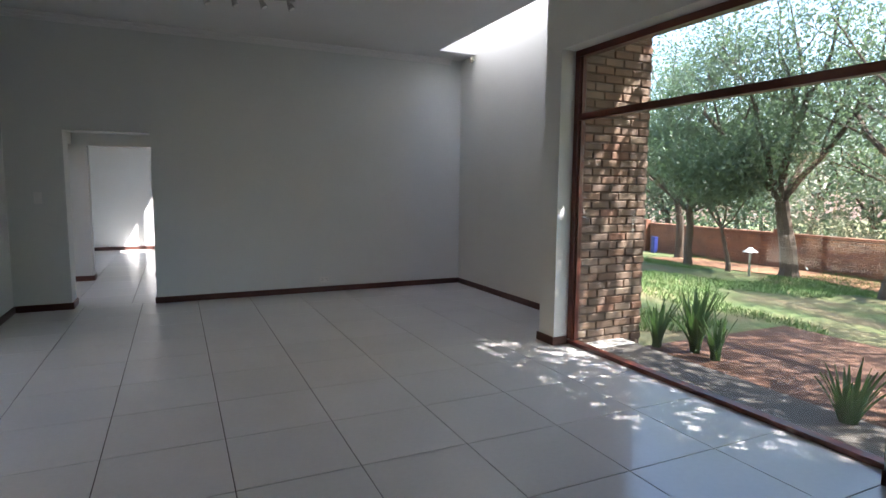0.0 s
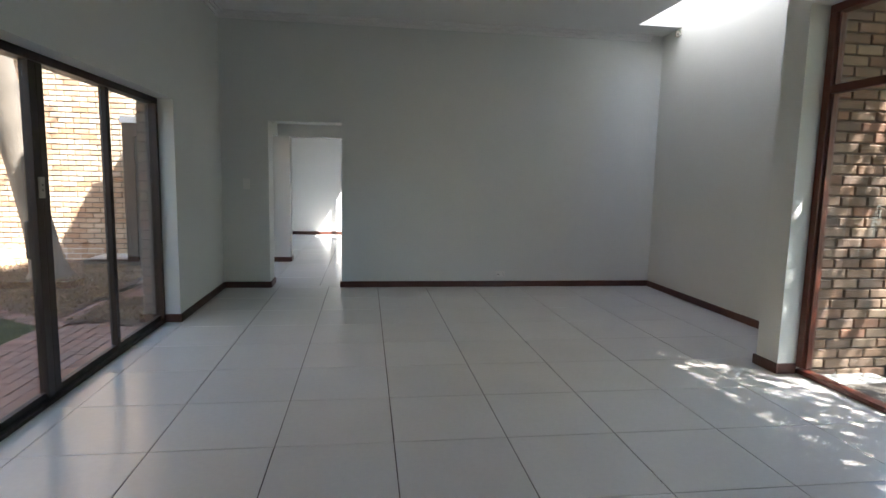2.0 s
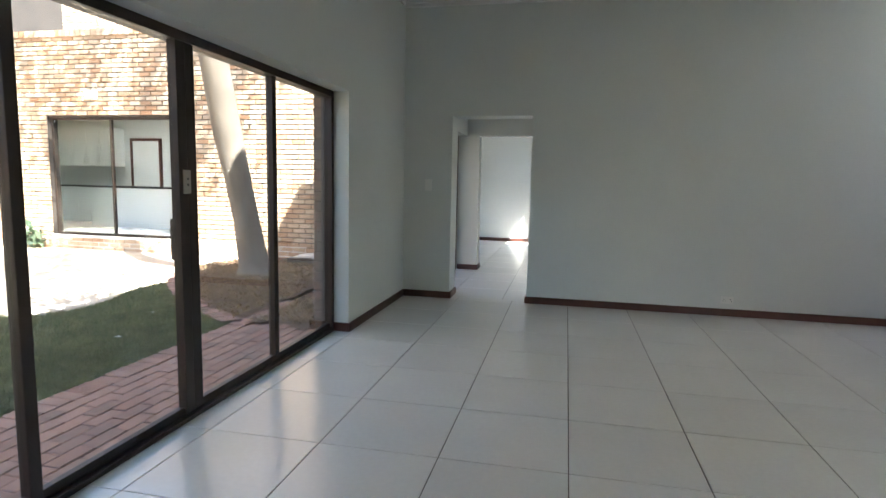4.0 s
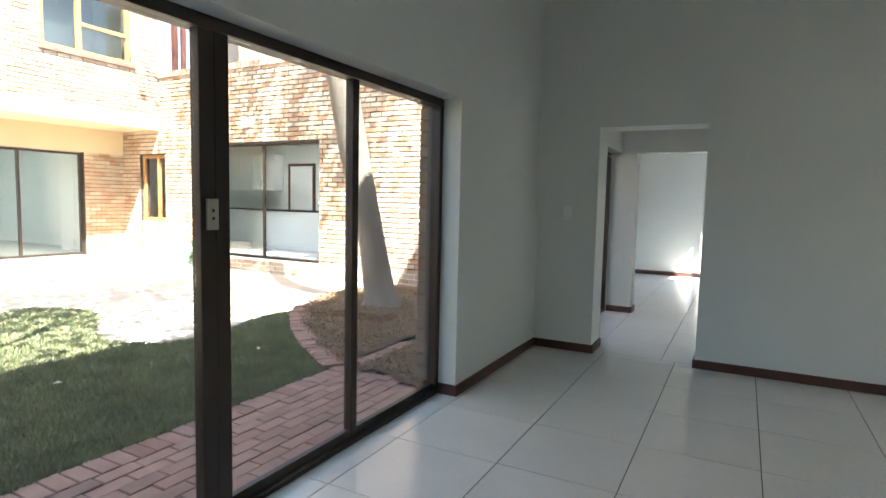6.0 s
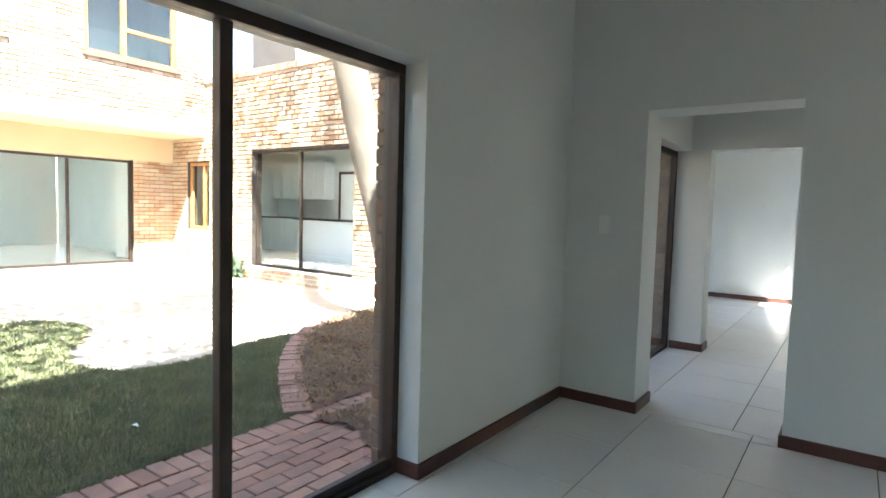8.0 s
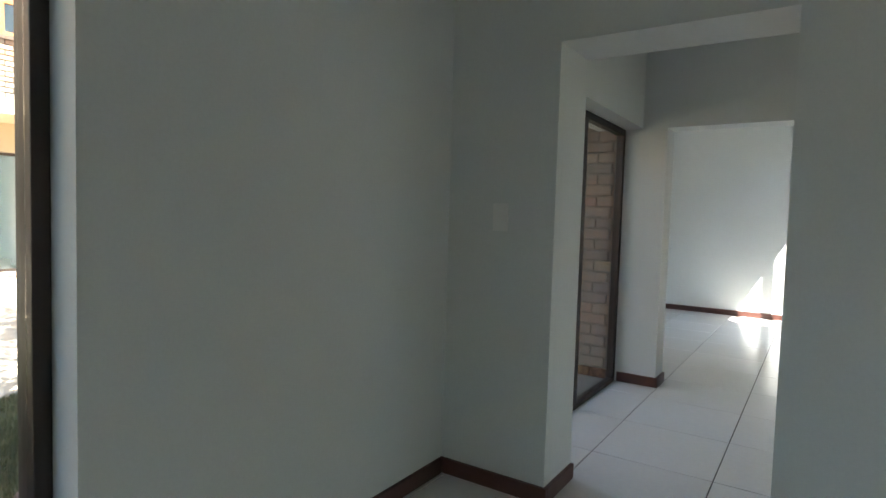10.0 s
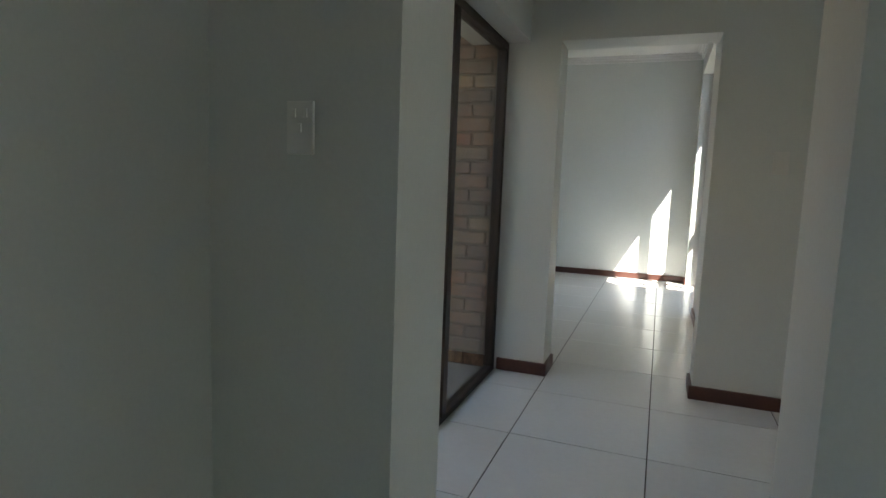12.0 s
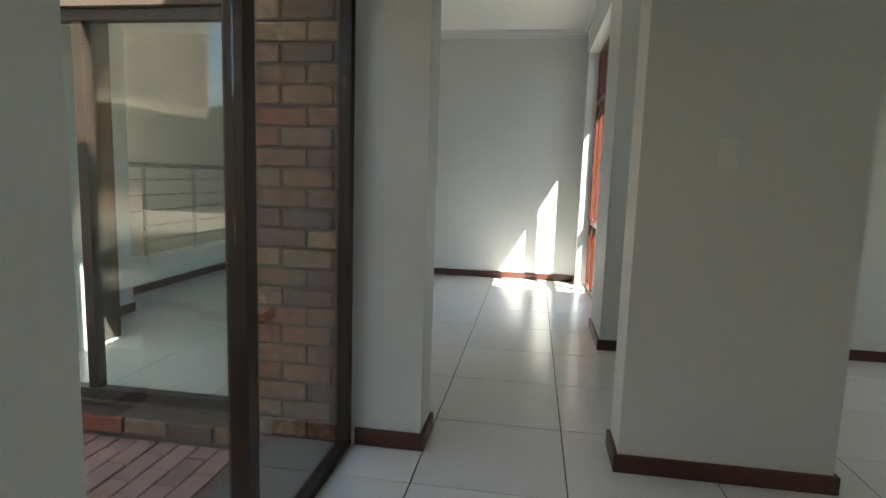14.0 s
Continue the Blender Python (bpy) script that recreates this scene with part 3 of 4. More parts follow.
def pine_window(y0, y1, z0, z1, x):
    t = tagged(thing("upper_window", "varnished pine casement window with a brick sill", "window"), kind="structure")
    for n, r in (("frame_head", (y0, y1, z1 - 0.07, z1 - 0.001)), ("frame_sill", (y0, y1, z0 + 0.001, z0 + 0.07)), ("frame_side", (y0, y0 + 0.07, z0 + 0.071, z1 - 0.071)), ("frame_side", (y1 - 0.07, y1, z0 + 0.071, z1 - 0.071)), ("mullion", ((y0 + y1) / 2 - 0.2, (y0 + y1) / 2 - 0.11, z0 + 0.071, z1 - 0.071)), ("transom", ((y0 + y1) / 2 - 0.109, y1 - 0.071, z0 + 0.52, z0 + 0.59))):
        bar(n, t, PINE, x - 0.1, x - 0.03, *r)
    pane("pane", x - 0.07, x - 0.064, y0 + 0.07, y1 - 0.07, z0 + 0.07, z1 - 0.07, t)
    part("brick_sill", boxes((x - 0.1, x + 0.06, y0 - 0.06, y1 + 0.06, z0 - 0.075, z0 - 0.001), bevel=0.006), BRICK_ONE, t)


structure("wall_west_upper_room", boxes((-12.7, -12.6, -9.0, 6.9, 2.98, 7.5), (-12.6, XW2 - 0.31, 6.74, 6.9, 2.98, 7.5)), PLASTER, "plain wall of the upper west room", "wall")
structure("roof_west", boxes((-12.8, XW2 + 0.3, -9.0, 6.9, 7.501, 7.62)), WHITE, "flat roof slab of the west wing", "roof")
pine_window(4.42, 6.12, 3.98, 5.6, XW2)
pine_window(1.5, 3.2, 3.98, 5.6, XW2)


def glazed_door(name, label, axis, c, u0, u1, z0, z1, stiles, material, w=0.05, open_gap=()):
    t = tagged(thing(name, label, "sliding door"), kind="structure")

    def r(a, b, p, q, d=0.03):
        return (c - d, c + d, a, b, p, q) if axis == "x" else (a, b, c - d, c + d, p, q)
    bar("head_rail", t, material, *r(u0, u1, z1 - w, z1 - 0.001))
    bar("sill_rail", t, material, *r(u0, u1, z0 + 0.001, z0 + w))
    edges = [u0, *stiles, u1 - w]
    for s in edges:
        bar("stile", t, material, *r(s, s + w, z0 + w + 0.001, z1 - w - 0.001))
    for i, (a, b) in enumerate(zip(edges, edges[1:])):
        if i not in open_gap:
            pane("pane", *r(a + w, b, z0 + w, z1 - w, 0.003), t)
    return t


glazed_door("kitchen_slider", "dark aluminium kitchen sliding door, half open", "y", YK + 0.12, KIT[0] + 0.001, KIT[1] - 0.001, KIT[2] + 0.001, KIT[3] - 0.001, [-7.35], BRONZE, 0.04, open_gap=(1,))
glazed_door("kitchen_side_window", "narrow varnished pine window in the brick facade", "y", YK + 0.1, KIW[0] + 0.001, KIW[1] - 0.001, 0.75, KIW[3] - 0.001, [-10.5], PINE, 0.07)
kw = structure("infill_below_window", boxes((KIW[0], KIW[1], YK + 0.05, YK + 0.2, 0.0, 0.749)), MORTAR, "brick infill below the narrow window", "wall")
brick_mesh("brickwork", "y", YK + 0.05, -1, brick_rows(KIW[0], KIW[1], 0.0, 0.74), BRICK, kw)
glazed_door("patio_doors", "wide dark aluminium patio sliding doors", "x", XP - 0.1, -3.99, 5.85, 0.0, 2.19, [-2.0, 0.2, 2.3, 4.6], BRONZE)

# rooms behind the court facades
structure("floor_west_room", boxes((-18.0, XP - 0.0, -9.0, 6.7, -0.2, -0.01)), TILE, "pale tiled floor of the west room", "floor")
structure("wall_west_room", boxes((-18.2, -18.0, -9.0, 6.7, -0.2, 2.9), (-18.0, -11.9, 6.74, 6.9, -0.2, 2.9), (-18.0, -11.9, -9.2, -9.0, -0.2, 2.9)), PLASTER, "plain plastered walls of the west room", "wall")
# The ceiling is left open for a made-up rooflight that brightens the room.
structure("ceiling_west_room", boxes((-14.0, XP - 0.26, -9.0, 6.9, 2.75, 2.95), (-18.2, -17.4, -9.0, 6.9, 2.75, 2.95), (-17.4, -14.0, -9.0, 0.0, 2.75, 2.95), (-17.4, -14.0, 3.6, 6.9, 2.75, 2.95)), WHITE, "plain ceiling of the west room", "ceiling")
structure("fill_rooflight_west", boxes((-17.5, -13.9, -0.1, 3.7, 2.955, 2.97)), OPAL, "unseen opal rooflight added to brighten the west room", "rooflight")
structure("floor_kitchen", boxes((-14.3, -3.3, YK + 0.0, YE, -0.2, 0.12)), TILE, "raised pale tiled kitchen floor", "floor")
structure("wall_kitchen_west", boxes((-14.5, -14.3, YK + 0.23, YE, -0.2, 2.9), (-14.3, -11.91, YK + 0.165, YK + 0.23, -0.2, 2.9)), PLASTER, "plain kitchen wall", "wall")


def cupboard_run(name, label, x0, x1, y0, y1, z0, z1, doors, front):
    for i in range(doors):
        a, b = x0 + (x1 - x0) * i / doors, x0 + (x1 - x0) * (i + 1) / doors
        t = thing(name, label, "cupboard", group=name + " run")
        part("body", boxes((a + 0.001, b - 0.001, y0 + 0.02, y1, z0, z1)), CABINET, t)
        d = part("door", boxes((a + 0.004, b - 0.004, y0, y0 + 0.019, z0 + 0.004, z1 - 0.004), bevel=0.003), CABINET, t)
        part("handle", boxes((b - 0.07, b - 0.055, y0 - 0.02, y0 - 0.001, z0 + 0.08, z0 + 0.26)), STEEL, d)


cupboard_run("wall_cupboard", "white kitchen wall cupboard with a steel handle", -12.0, -9.95, 9.8, 10.14, 1.5, 2.45, 5, -1)
cupboard_run("base_cupboard", "white kitchen base cupboard with a steel handle", -12.2, -9.95, 9.55, 10.14, 0.12, 0.98, 5, -1)
cupboard_run("tall_cupboard", "tall white kitchen cupboard with a steel handle", -13.6, -12.25, 9.5, 10.14, 0.12, 2.4, 2, -1)
tagged(part("worktop", boxes((-12.2, -9.93, 9.52, 10.14, 0.981, 1.02), bevel=0.004), WORKTOP), "dark granite worktop on the base cupboards", "worktop")
cupboard_run("wardrobe", "tall white built-in cupboard with a steel handle", -13.2, -12.0, 6.2, 6.735, -0.009, 2.35, 2, -1)
t = tagged(thing("west_room_door", "doorway with a dark timber frame and a dark panel as its opening", "door"), kind="structure")
for x0 in (-14.05, -13.32):
    bar("frame_side", t, REDWOOD, x0, x0 + 0.08, 6.66, 6.735, -0.009, 2.05)
bar("frame_head", t, REDWOOD, -14.05, -13.24, 6.66, 6.735, 2.051, 2.13)
# A dark panel on the wall stands in for the unlit opening.
bar("leaf", t, SKIRT, -13.969, -13.321, 6.69, 6.73, -0.008, 2.05)
isl = thing("kitchen_island", "white kitchen peninsula with a dark granite top", "kitchen island")
part("body", boxes((-9.4, -6.85, 8.5, 9.0, 0.12, 1.0)), CABINET, isl)
part("plinth", boxes((-9.42, -6.83, 8.46, 8.499, 0.12, 0.22)), CABINET, isl)
part("top", boxes((-9.46, -6.79, 8.42, 9.1, 1.001, 1.045), bevel=0.005), WORKTOP, isl)
for x0, w, z1 in ((-9.75, 0.9, 2.15),):
    t = tagged(thing("kitchen_door", "white flush door in a dark timber frame", "door"), kind="structure")
    bar("frame_side", t, REDWOOD, x0, x0 + 0.07, YE - 0.05, YE - 0.001, 0.121, z1)
    bar("frame_side", t, REDWOOD, x0 + w - 0.07, x0 + w, YE - 0.05, YE - 0.001, 0.121, z1)
    bar("frame_head", t, REDWOOD, x0, x0 + w, YE - 0.05, YE - 0.001, z1 + 0.001, z1 + 0.07)
    bar("leaf", t, CABINET, x0 + 0.071, x0 + w - 0.071, YE - 0.04, YE - 0.002, 0.121, z1 - 0.001)

glazed_door("kitchen_back_door", "dark-framed glazed back door of the kitchen", "y", YE + 0.1, -8.45, -7.55, 0.121, 2.15, [-8.02], REDWOOD, 0.07)

# glazed block beside the hall
BLK = (-2.46, -0.96, 0.0, 1.90)
YBK = 5.92
structure("wall_block", wall_bm("y", YBK + 0.004, YBK + 0.2, -2.62, XG - 0.06, -0.3, 2.1, [BLK]), MORTAR_DARK, "brick wall around the glazed door beside the hall", "wall")
structure("wall_block_side", boxes((-2.62, -2.48, YBK + 0.2, YK - 0.02, -0.3, 2.1)), PLASTER, "plastered return of the glazed block", "wall")
glazed_door("lounge_slider", "dark bronze sliding door into the tiled lounge", "y", YBK + 0.07, BLK[0] + 0.001, BLK[1] - 0.001, 0.001, BLK[3] - 0.001, [-1.88, -1.1], BRONZE, 0.055)

# railing on the raised floor
rl = thing("steel_railing", "brushed steel railing with horizontal bars", "railing", at=(0, 0, 0))
for y in (7.67, 8.49, 9.31, 10.1):
    part("post", tube(bmesh.new(), (-3.42, y, 0.30), (-3.42, y, 1.17), 0.02), STEEL, rl, smooth=False)
part("handrail", tube(bmesh.new(), (-3.42, 7.1, 1.19), (-3.42, YE - 0.01, 1.19), 0.025, seg=14), STEEL, rl)
for z in (0.45, 0.60, 0.75, 0.90, 1.05):
    part("rail", tube(bmesh.new(), (-3.39, 7.1, z), (-3.39, YE - 0.01, z), 0.007, seg=8), STEEL, rl)
structure("platform_edge", boxes((-3.5, -3.305, YK + 0.24, YE, 0.1, 0.30), (-3.304, -3.285, YK + 0.24, YE, -0.15, 0.30)), PLASTER, "white plastered edge of the raised floor", "wall")
structure("column", boxes((-3.28, -2.885, 7.2, 7.6, 0.0, CEIL2)), PLASTER, "square plastered column", "column")


# ---------------------------------------------------------------- fittings
def switch_plate(name, label, category, x, z, y, w, h, marks):
    t = thing(name, label, category, at=(x, y, z))
    part("plate", boxes((-w / 2, w / 2, -0.009, -0.0005, -h / 2, h / 2), bevel=0.003), PLASTIC, t)
    for mx, mz, mw, mh, m in marks:
        part("rocker" if m is PLASTIC else "socket_hole", boxes((mx - mw / 2, mx + mw / 2, -0.0125, -0.0092, mz - mh / 2, mz + mh / 2), bevel=0.001), m, t)


switch_plate("light_switch", "white plastic light switch with rocker levers on the wall", "light switch", -0.352, 1.25, YF, 0.075, 0.125, [(-0.016, 0.034, 0.012, 0.02, PLASTIC), (0.016, 0.034, 0.012, 0.02, PLASTIC), (0.0, 0.0, 0.012, 0.02, PLASTIC)])
switch_plate("light_switch", "single white plastic light switch on the pillar", "light switch", 1.012, 1.295, YH, 0.072, 0.115, [(0.0, 0.0, 0.012, 0.02, PLASTIC)])
switch_plate("wall_socket", "white plastic double wall socket above the skirting", "wall socket", 2.76, 0.165, YF, 0.12, 0.075, [(-0.03, 0.01, 0.006, 0.006, DARKHOLE), (-0.02, -0.01, 0.006, 0.006, DARKHOLE), (-0.04, -0.01, 0.006, 0.006, DARKHOLE), (0.03, 0.01, 0.006, 0.006, DARKHOLE), (0.04, -0.01, 0.006, 0.006, DARKHOLE)])


def spot_rail():
    t = thing("ceiling_spotlight", "brushed steel ceiling spotlight bar with four heads, off", "ceiling light", at=(1.66, 1.86, CEIL))
    part("rose", tube(bmesh.new(), (0, 0, -0.03), (0, 0, -0.0005), 0.05, seg=20), STEEL, t)
    part("bar", tube(bmesh.new(), (-0.42, 0.1, -0.075), (0.42, -0.1, -0.075), 0.008), STEEL, t)
    part("stem", tube(bmesh.new(), (0, 0, -0.075), (0, 0, -0.03), 0.008), STEEL, t)
    for i, k in enumerate((-0.36, -0.12, 0.12, 0.36)):
        y = -k * 0.238
        h = part("spot_head", tube(bmesh.new(), (k, y, -0.085), (k + 0.03, y - 0.02, -0.16), 0.016, 0.034, 14), STEEL, t)
        part("bulb", tube(bmesh.new(), (k + 0.03, y - 0.02, -0.158), (k + 0.032, y - 0.021, -0.163), 0.028, seg=14), PLASTIC, h)


spot_rail()
sn = thing("alarm_sensor", "small white alarm sensor in the ceiling corner", "alarm sensor", at=(4.72, 3.2, 3.13))
part("housing", boxes((-0.02, 0.02, -0.017, 0.017, -0.034, 0.034), bevel=0.006), IVORY, sn)
part("lens", boxes((-0.013, 0.013, -0.021, -0.0172, -0.022, 0.0), bevel=0.002), DARKHOLE, sn)
part("bracket", boxes((0.021, 0.049, -0.008, 0.008, -0.01, 0.01)), PLASTIC, sn)

lamp = thing("bulkhead_light", "white oval bulkhead light on the brick facade, off", "wall light", at=(-7.62, YK - 0.012, 2.76))
bm = bmesh.new()
bmesh.ops.create_uvsphere(bm, u_segments=20, v_segments=10, radius=1, matrix=Matrix.Translation((0, -0.045, 0)) @ Matrix.Diagonal((0.13, 0.05, 0.075, 1)))
part("cover", bm, PLASTIC, lamp, smooth=True)
part("base", boxes((-0.14, 0.14, -0.03, 0.0, -0.085, 0.085), bevel=0.02), PLASTIC, lamp)
rd = tagged(thing("roof_window", "brown timber window on the upper storey above the parapet", "window"), kind="structure")
for x0, x1, z0, z1 in ((-10.28, -10.16, 3.9, 5.9), (-9.98, -9.90, 3.9, 5.9)):
    bar("frame_side", rd, SKIRT, x0, x1, YK + 0.3, YK + 0.4, z0, z1)
bar("frame_head", rd, SKIRT, -10.28, -9.90, YK + 0.3, YK + 0.4, 5.901, 6.0)
pane("pane", -10.16, -9.98, YK + 0.34, YK + 0.346, 3.9, 5.9, rd)


def creeper():
    rnd = random.Random(51)
    bm = bmesh.new()
    for k in range(26):
        p, way = Vector((rnd.uniform(-11, -5), YK + 3.77, 4.15)), Vector((rnd.uniform(-0.6, 0.6), 0, 1)).normalized()
        for i in range(9):
            q = p + way * rnd.uniform(0.15, 0.3)
            tube(bm, p, q, 0.014 * (1 - i * 0.08), 0.013 * (1 - i * 0.08), 5)
            if i % 2:
                s = q + Vector((rnd.choice((-1, 1)) * rnd.uniform(0.15, 0.35), 0, rnd.uniform(0, 0.25)))
                tube(bm, q, s, 0.007, 0.003, 4)
            p, way = q, (way + Vector((rnd.uniform(-0.5, 0.5), 0, 0.1))).normalized()
    c = thing("creeper", "bare brown creeper stems on the upper brick wall", "creeper", at=(0, 0, 0))
    part("stems", bm, BARK_D, c)


creeper()


# ---------------------------------------------------------------- ground
def garden_z(x):
    """The garden falls gently away from the house."""
    return -0.13 - 0.062 * max(0.0, min(x, 26.0) - 6.5)


def sheet(name, x0, x1, y0, y1, z, nx, ny, material, label, category, amp=0.0, freq=0.6, fall=False):
    verts = [(x0 + (x1 - x0) * i / nx, y0 + (y1 - y0) * j / ny, 0) for j in range(ny + 1) for i in range(nx + 1)]
    verts = [(x, y, (garden_z(x) + 0.13 if fall else 0.0) + z + amp * noise.noise((x * freq, y * freq, 3.3))) for x, y, _ in verts]
    faces = [(j * (nx + 1) + i, j * (nx + 1) + i + 1, (j + 1) * (nx + 1) + i + 1, (j + 1) * (nx + 1) + i) for j in range(ny) for i in range(nx)]
    return tagged(raw(name, verts, faces, material, smooth=True), label, category, kind="structure")


g = sheet("ground", -600, 600, -600, 600, -1.5, 60, 60, SOIL, "red-brown soil reaching to the horizon", "ground")
sheet("garden_ground", 4.9, 60, -50, 30, -0.13, 110, 160, GARDEN, "garden lawn with worn soil patches under trees", "lawn", 0.07, 0.5, True)
SOIL_RED = mat("dark_red_soil", (0.1, 0.05, 0.03), 0.95, tones=((0.05, 0.024, 0.014), (0.115, 0.052, 0.028), (0.08, 0.035, 0.02)), vary=0.3, scale=2.5, fine=40, bump=1.0, dist=0.03)
structure("garden_bed", boxes((4.31, 7.0, -9.0, 0.09, -0.3, -0.075)), SOIL_RED, "bare red-brown soil bed below the window", "soil")
sheet("court_ground", -11.6, -0.93, -9.0, 6.74, COURT - 0.035, 60, 90, SAND, "pale sandy court ground", "ground", 0.02, 1.3)


# Assumed pale slab; it reflects sun into the far room to brighten it.
structure("side_patio", boxes((X3 + 0.131, XR - 0.001, 7.941, 13.0, -0.3, -0.05)), SAND, "pale slab added outside the far window to bounce sunlight in", "paving")


def blob(name, cx, cy, rx, ry, z, h, material, label, category, inside, n=60):
    """A low mound over the cells of a grid that lie inside a curved outline."""
    verts, faces, index = [], [], {}
    for j in range(n):
        for i in range(n):
            xs = [cx - rx + 2 * rx * (i + a) / n for a in (0, 1)]
            ys = [cy - ry + 2 * ry * (j + a) / n for a in (0, 1)]
            if not inside((xs[0] + xs[1]) / 2, (ys[0] + ys[1]) / 2):
                continue
            f = []
            for a, b in ((0, 0), (1, 0), (1, 1), (0, 1)):
                k = (i + a, j + b)
                if k not in index:
                    x, y = xs[a], ys[b]
                    index[k] = len(verts)
                    verts.append((x, y, z + h * (0.5 + 0.5 * noise.noise((x * 2.1, y * 2.1, 1.0))) + 0.012 * noise.noise((x * 9, y * 9, 4))))
                f.append(index[k])
            faces.append(f)
    return tagged(raw(name, verts, faces, material, smooth=True), label, category, kind="structure")


def in_lawn(x, y):
    return -6.5 + 0.3 * math.sin(y * 2.0) < x < -1.97 and not in_bed(x, y) and y < 4.3 and (y < 2.36 or x < path_x(y)) and (x > -3.95 + 0.12 * math.sin(y * 3.0) or y < 2.3 + 0.35 * math.sin(x * 1.9 + 0.6))


def path_x(y):
    """The centre line of the curved brick edging between lawn and tree bed."""
    u = y - 2.36
    return -1.95 - 1.55 * u + 0.235 * u * u


def in_bed(x, y):
    """The tree bed beyond the edging, and the soil strip between the two stretches of paving."""
    tree_side = 2.4 < y < 6.6 and -5.2 < x < -2.0 and x > path_x(y) + 0.04 and not (x > -2.6 and y > 5.85)
    return tree_side or (-1.84 < x < -0.95 and 2.36 + 0.1 * math.sin(x * 7) < y < 3.52)


blob("court_lawn", -5.0, -1.5, 4.0, 7.0, COURT - 0.02, 0.02, LAWN, "shaded green court lawn", "lawn", in_lawn, 90)
blob("tree_bed", -3.1, 4.5, 2.2, 2.2, COURT - 0.01, 0.05, SOIL, "red-brown soil bed with dry leaf litter", "soil", lambda x, y: in_bed(x, y) and x < -0.96, 90)


def blades(name, count, spot, height, width, material, label, seed):
    r = np.random.default_rng(seed)
    verts, faces = [], []
    while len(faces) < count:
        x, y, z = spot(r)
        if x is None:
            continue
        a, h, w = r.uniform(0, 6.28), height * r.uniform(0.5, 1.2), width * r.uniform(0.6, 1.3)
        dx, dy = math.cos(a) * w, math.sin(a) * w
        lx, ly = r.normal(0, h * 0.5, 2)
        n = len(verts)
        verts += [(x - dx, y - dy, z - 0.01), (x + dx, y + dy, z - 0.01), (x + lx, y + ly, z + h)]
        faces.append((n, n + 1, n + 2))
    return tagged(raw(name, verts, faces, material), label, "grass", kind="stuff")


def court_spot(r):
    x, y = -2.0 - 5.4 * r.random() ** 1.4, -2.5 + 7.0 * r.random()
    return (x, y, COURT) if in_lawn(x, y) else (None, None, None)


def garden_spot(r):
    x, y = 5.3 + 16 * r.random() ** 1.3, -9 + 19 * r.random()
    k = noise.noise((x * 0.45, y * 0.45, 7.7))
    if k < -0.05 or (x < 7.4 and k < 0.3):
        return None, None, None
    return x, y, garden_z(x) + 0.07 * noise.noise((x * 0.5, y * 0.5, 3.3))


blades("court_grass", 170000, court_spot, 0.03, 0.005, BLADE, "short green lawn grass in the court", 3)
blades("garden_grass", 70000, garden_spot, 0.07, 0.008, BLADE_G, "patchy green grass under the garden trees", 4)


# ---------------------------------------------------------------- trees and plants
def leaves_mesh(name, centres, per, spread, size, material, parent, seed):
    r = np.random.default_rng(seed)
    c = np.repeat(np.array(centres), per, 0)
    c = c + r.normal(0, 1, c.shape) * np.array(spread)
    n = len(c)
    a = r.normal(0, 1, (n, 3)); a /= np.linalg.norm(a, axis=1)[:, None]
    b = np.cross(a, r.normal(0, 1, (n, 3))); b /= np.linalg.norm(b, axis=1)[:, None]
    s = size * r.uniform(0.6, 1.4, (n, 1))
    v = np.stack([c - a * s, c + b * s * 0.4, c + a * s, c - b * s * 0.4], 1).reshape(-1, 3)
    f = np.arange(n * 4).reshape(-1, 4)
    return raw(name, v.tolist(), f.tolist(), material, parent)


def limb(bm, p, way, length, r, rnd, depth, tips, bend=0.25):
    """A tapered, bending limb with side branches; collects the ends."""
    q, steps = Vector(p), 4
    way = Vector(way).normalized()
    for i in range(steps):
        r2 = r * (1 - 0.13)
        way = (way + Vector((rnd.uniform(-1, 1), rnd.uniform(-1, 1), rnd.uniform(-0.3, 0.6))) * bend).normalized()
        e = q + way * (length / steps)
        tube(bm, q, e + way * r * 0.3, r, r2, 7)
        q, r = e, r2
        if depth and i >= 1:
            side = (way + Vector((rnd.uniform(-1, 1), rnd.uniform(-1, 1), rnd.uniform(-0.2, 0.7))) * 1.0).normalized()
            limb(bm, q, side, length * rnd.uniform(0.55, 0.8), r * 0.6, rnd, depth - 1, tips, bend)
        if depth <= 1:
            tips.append(tuple(q))
    tips.append(tuple(q))


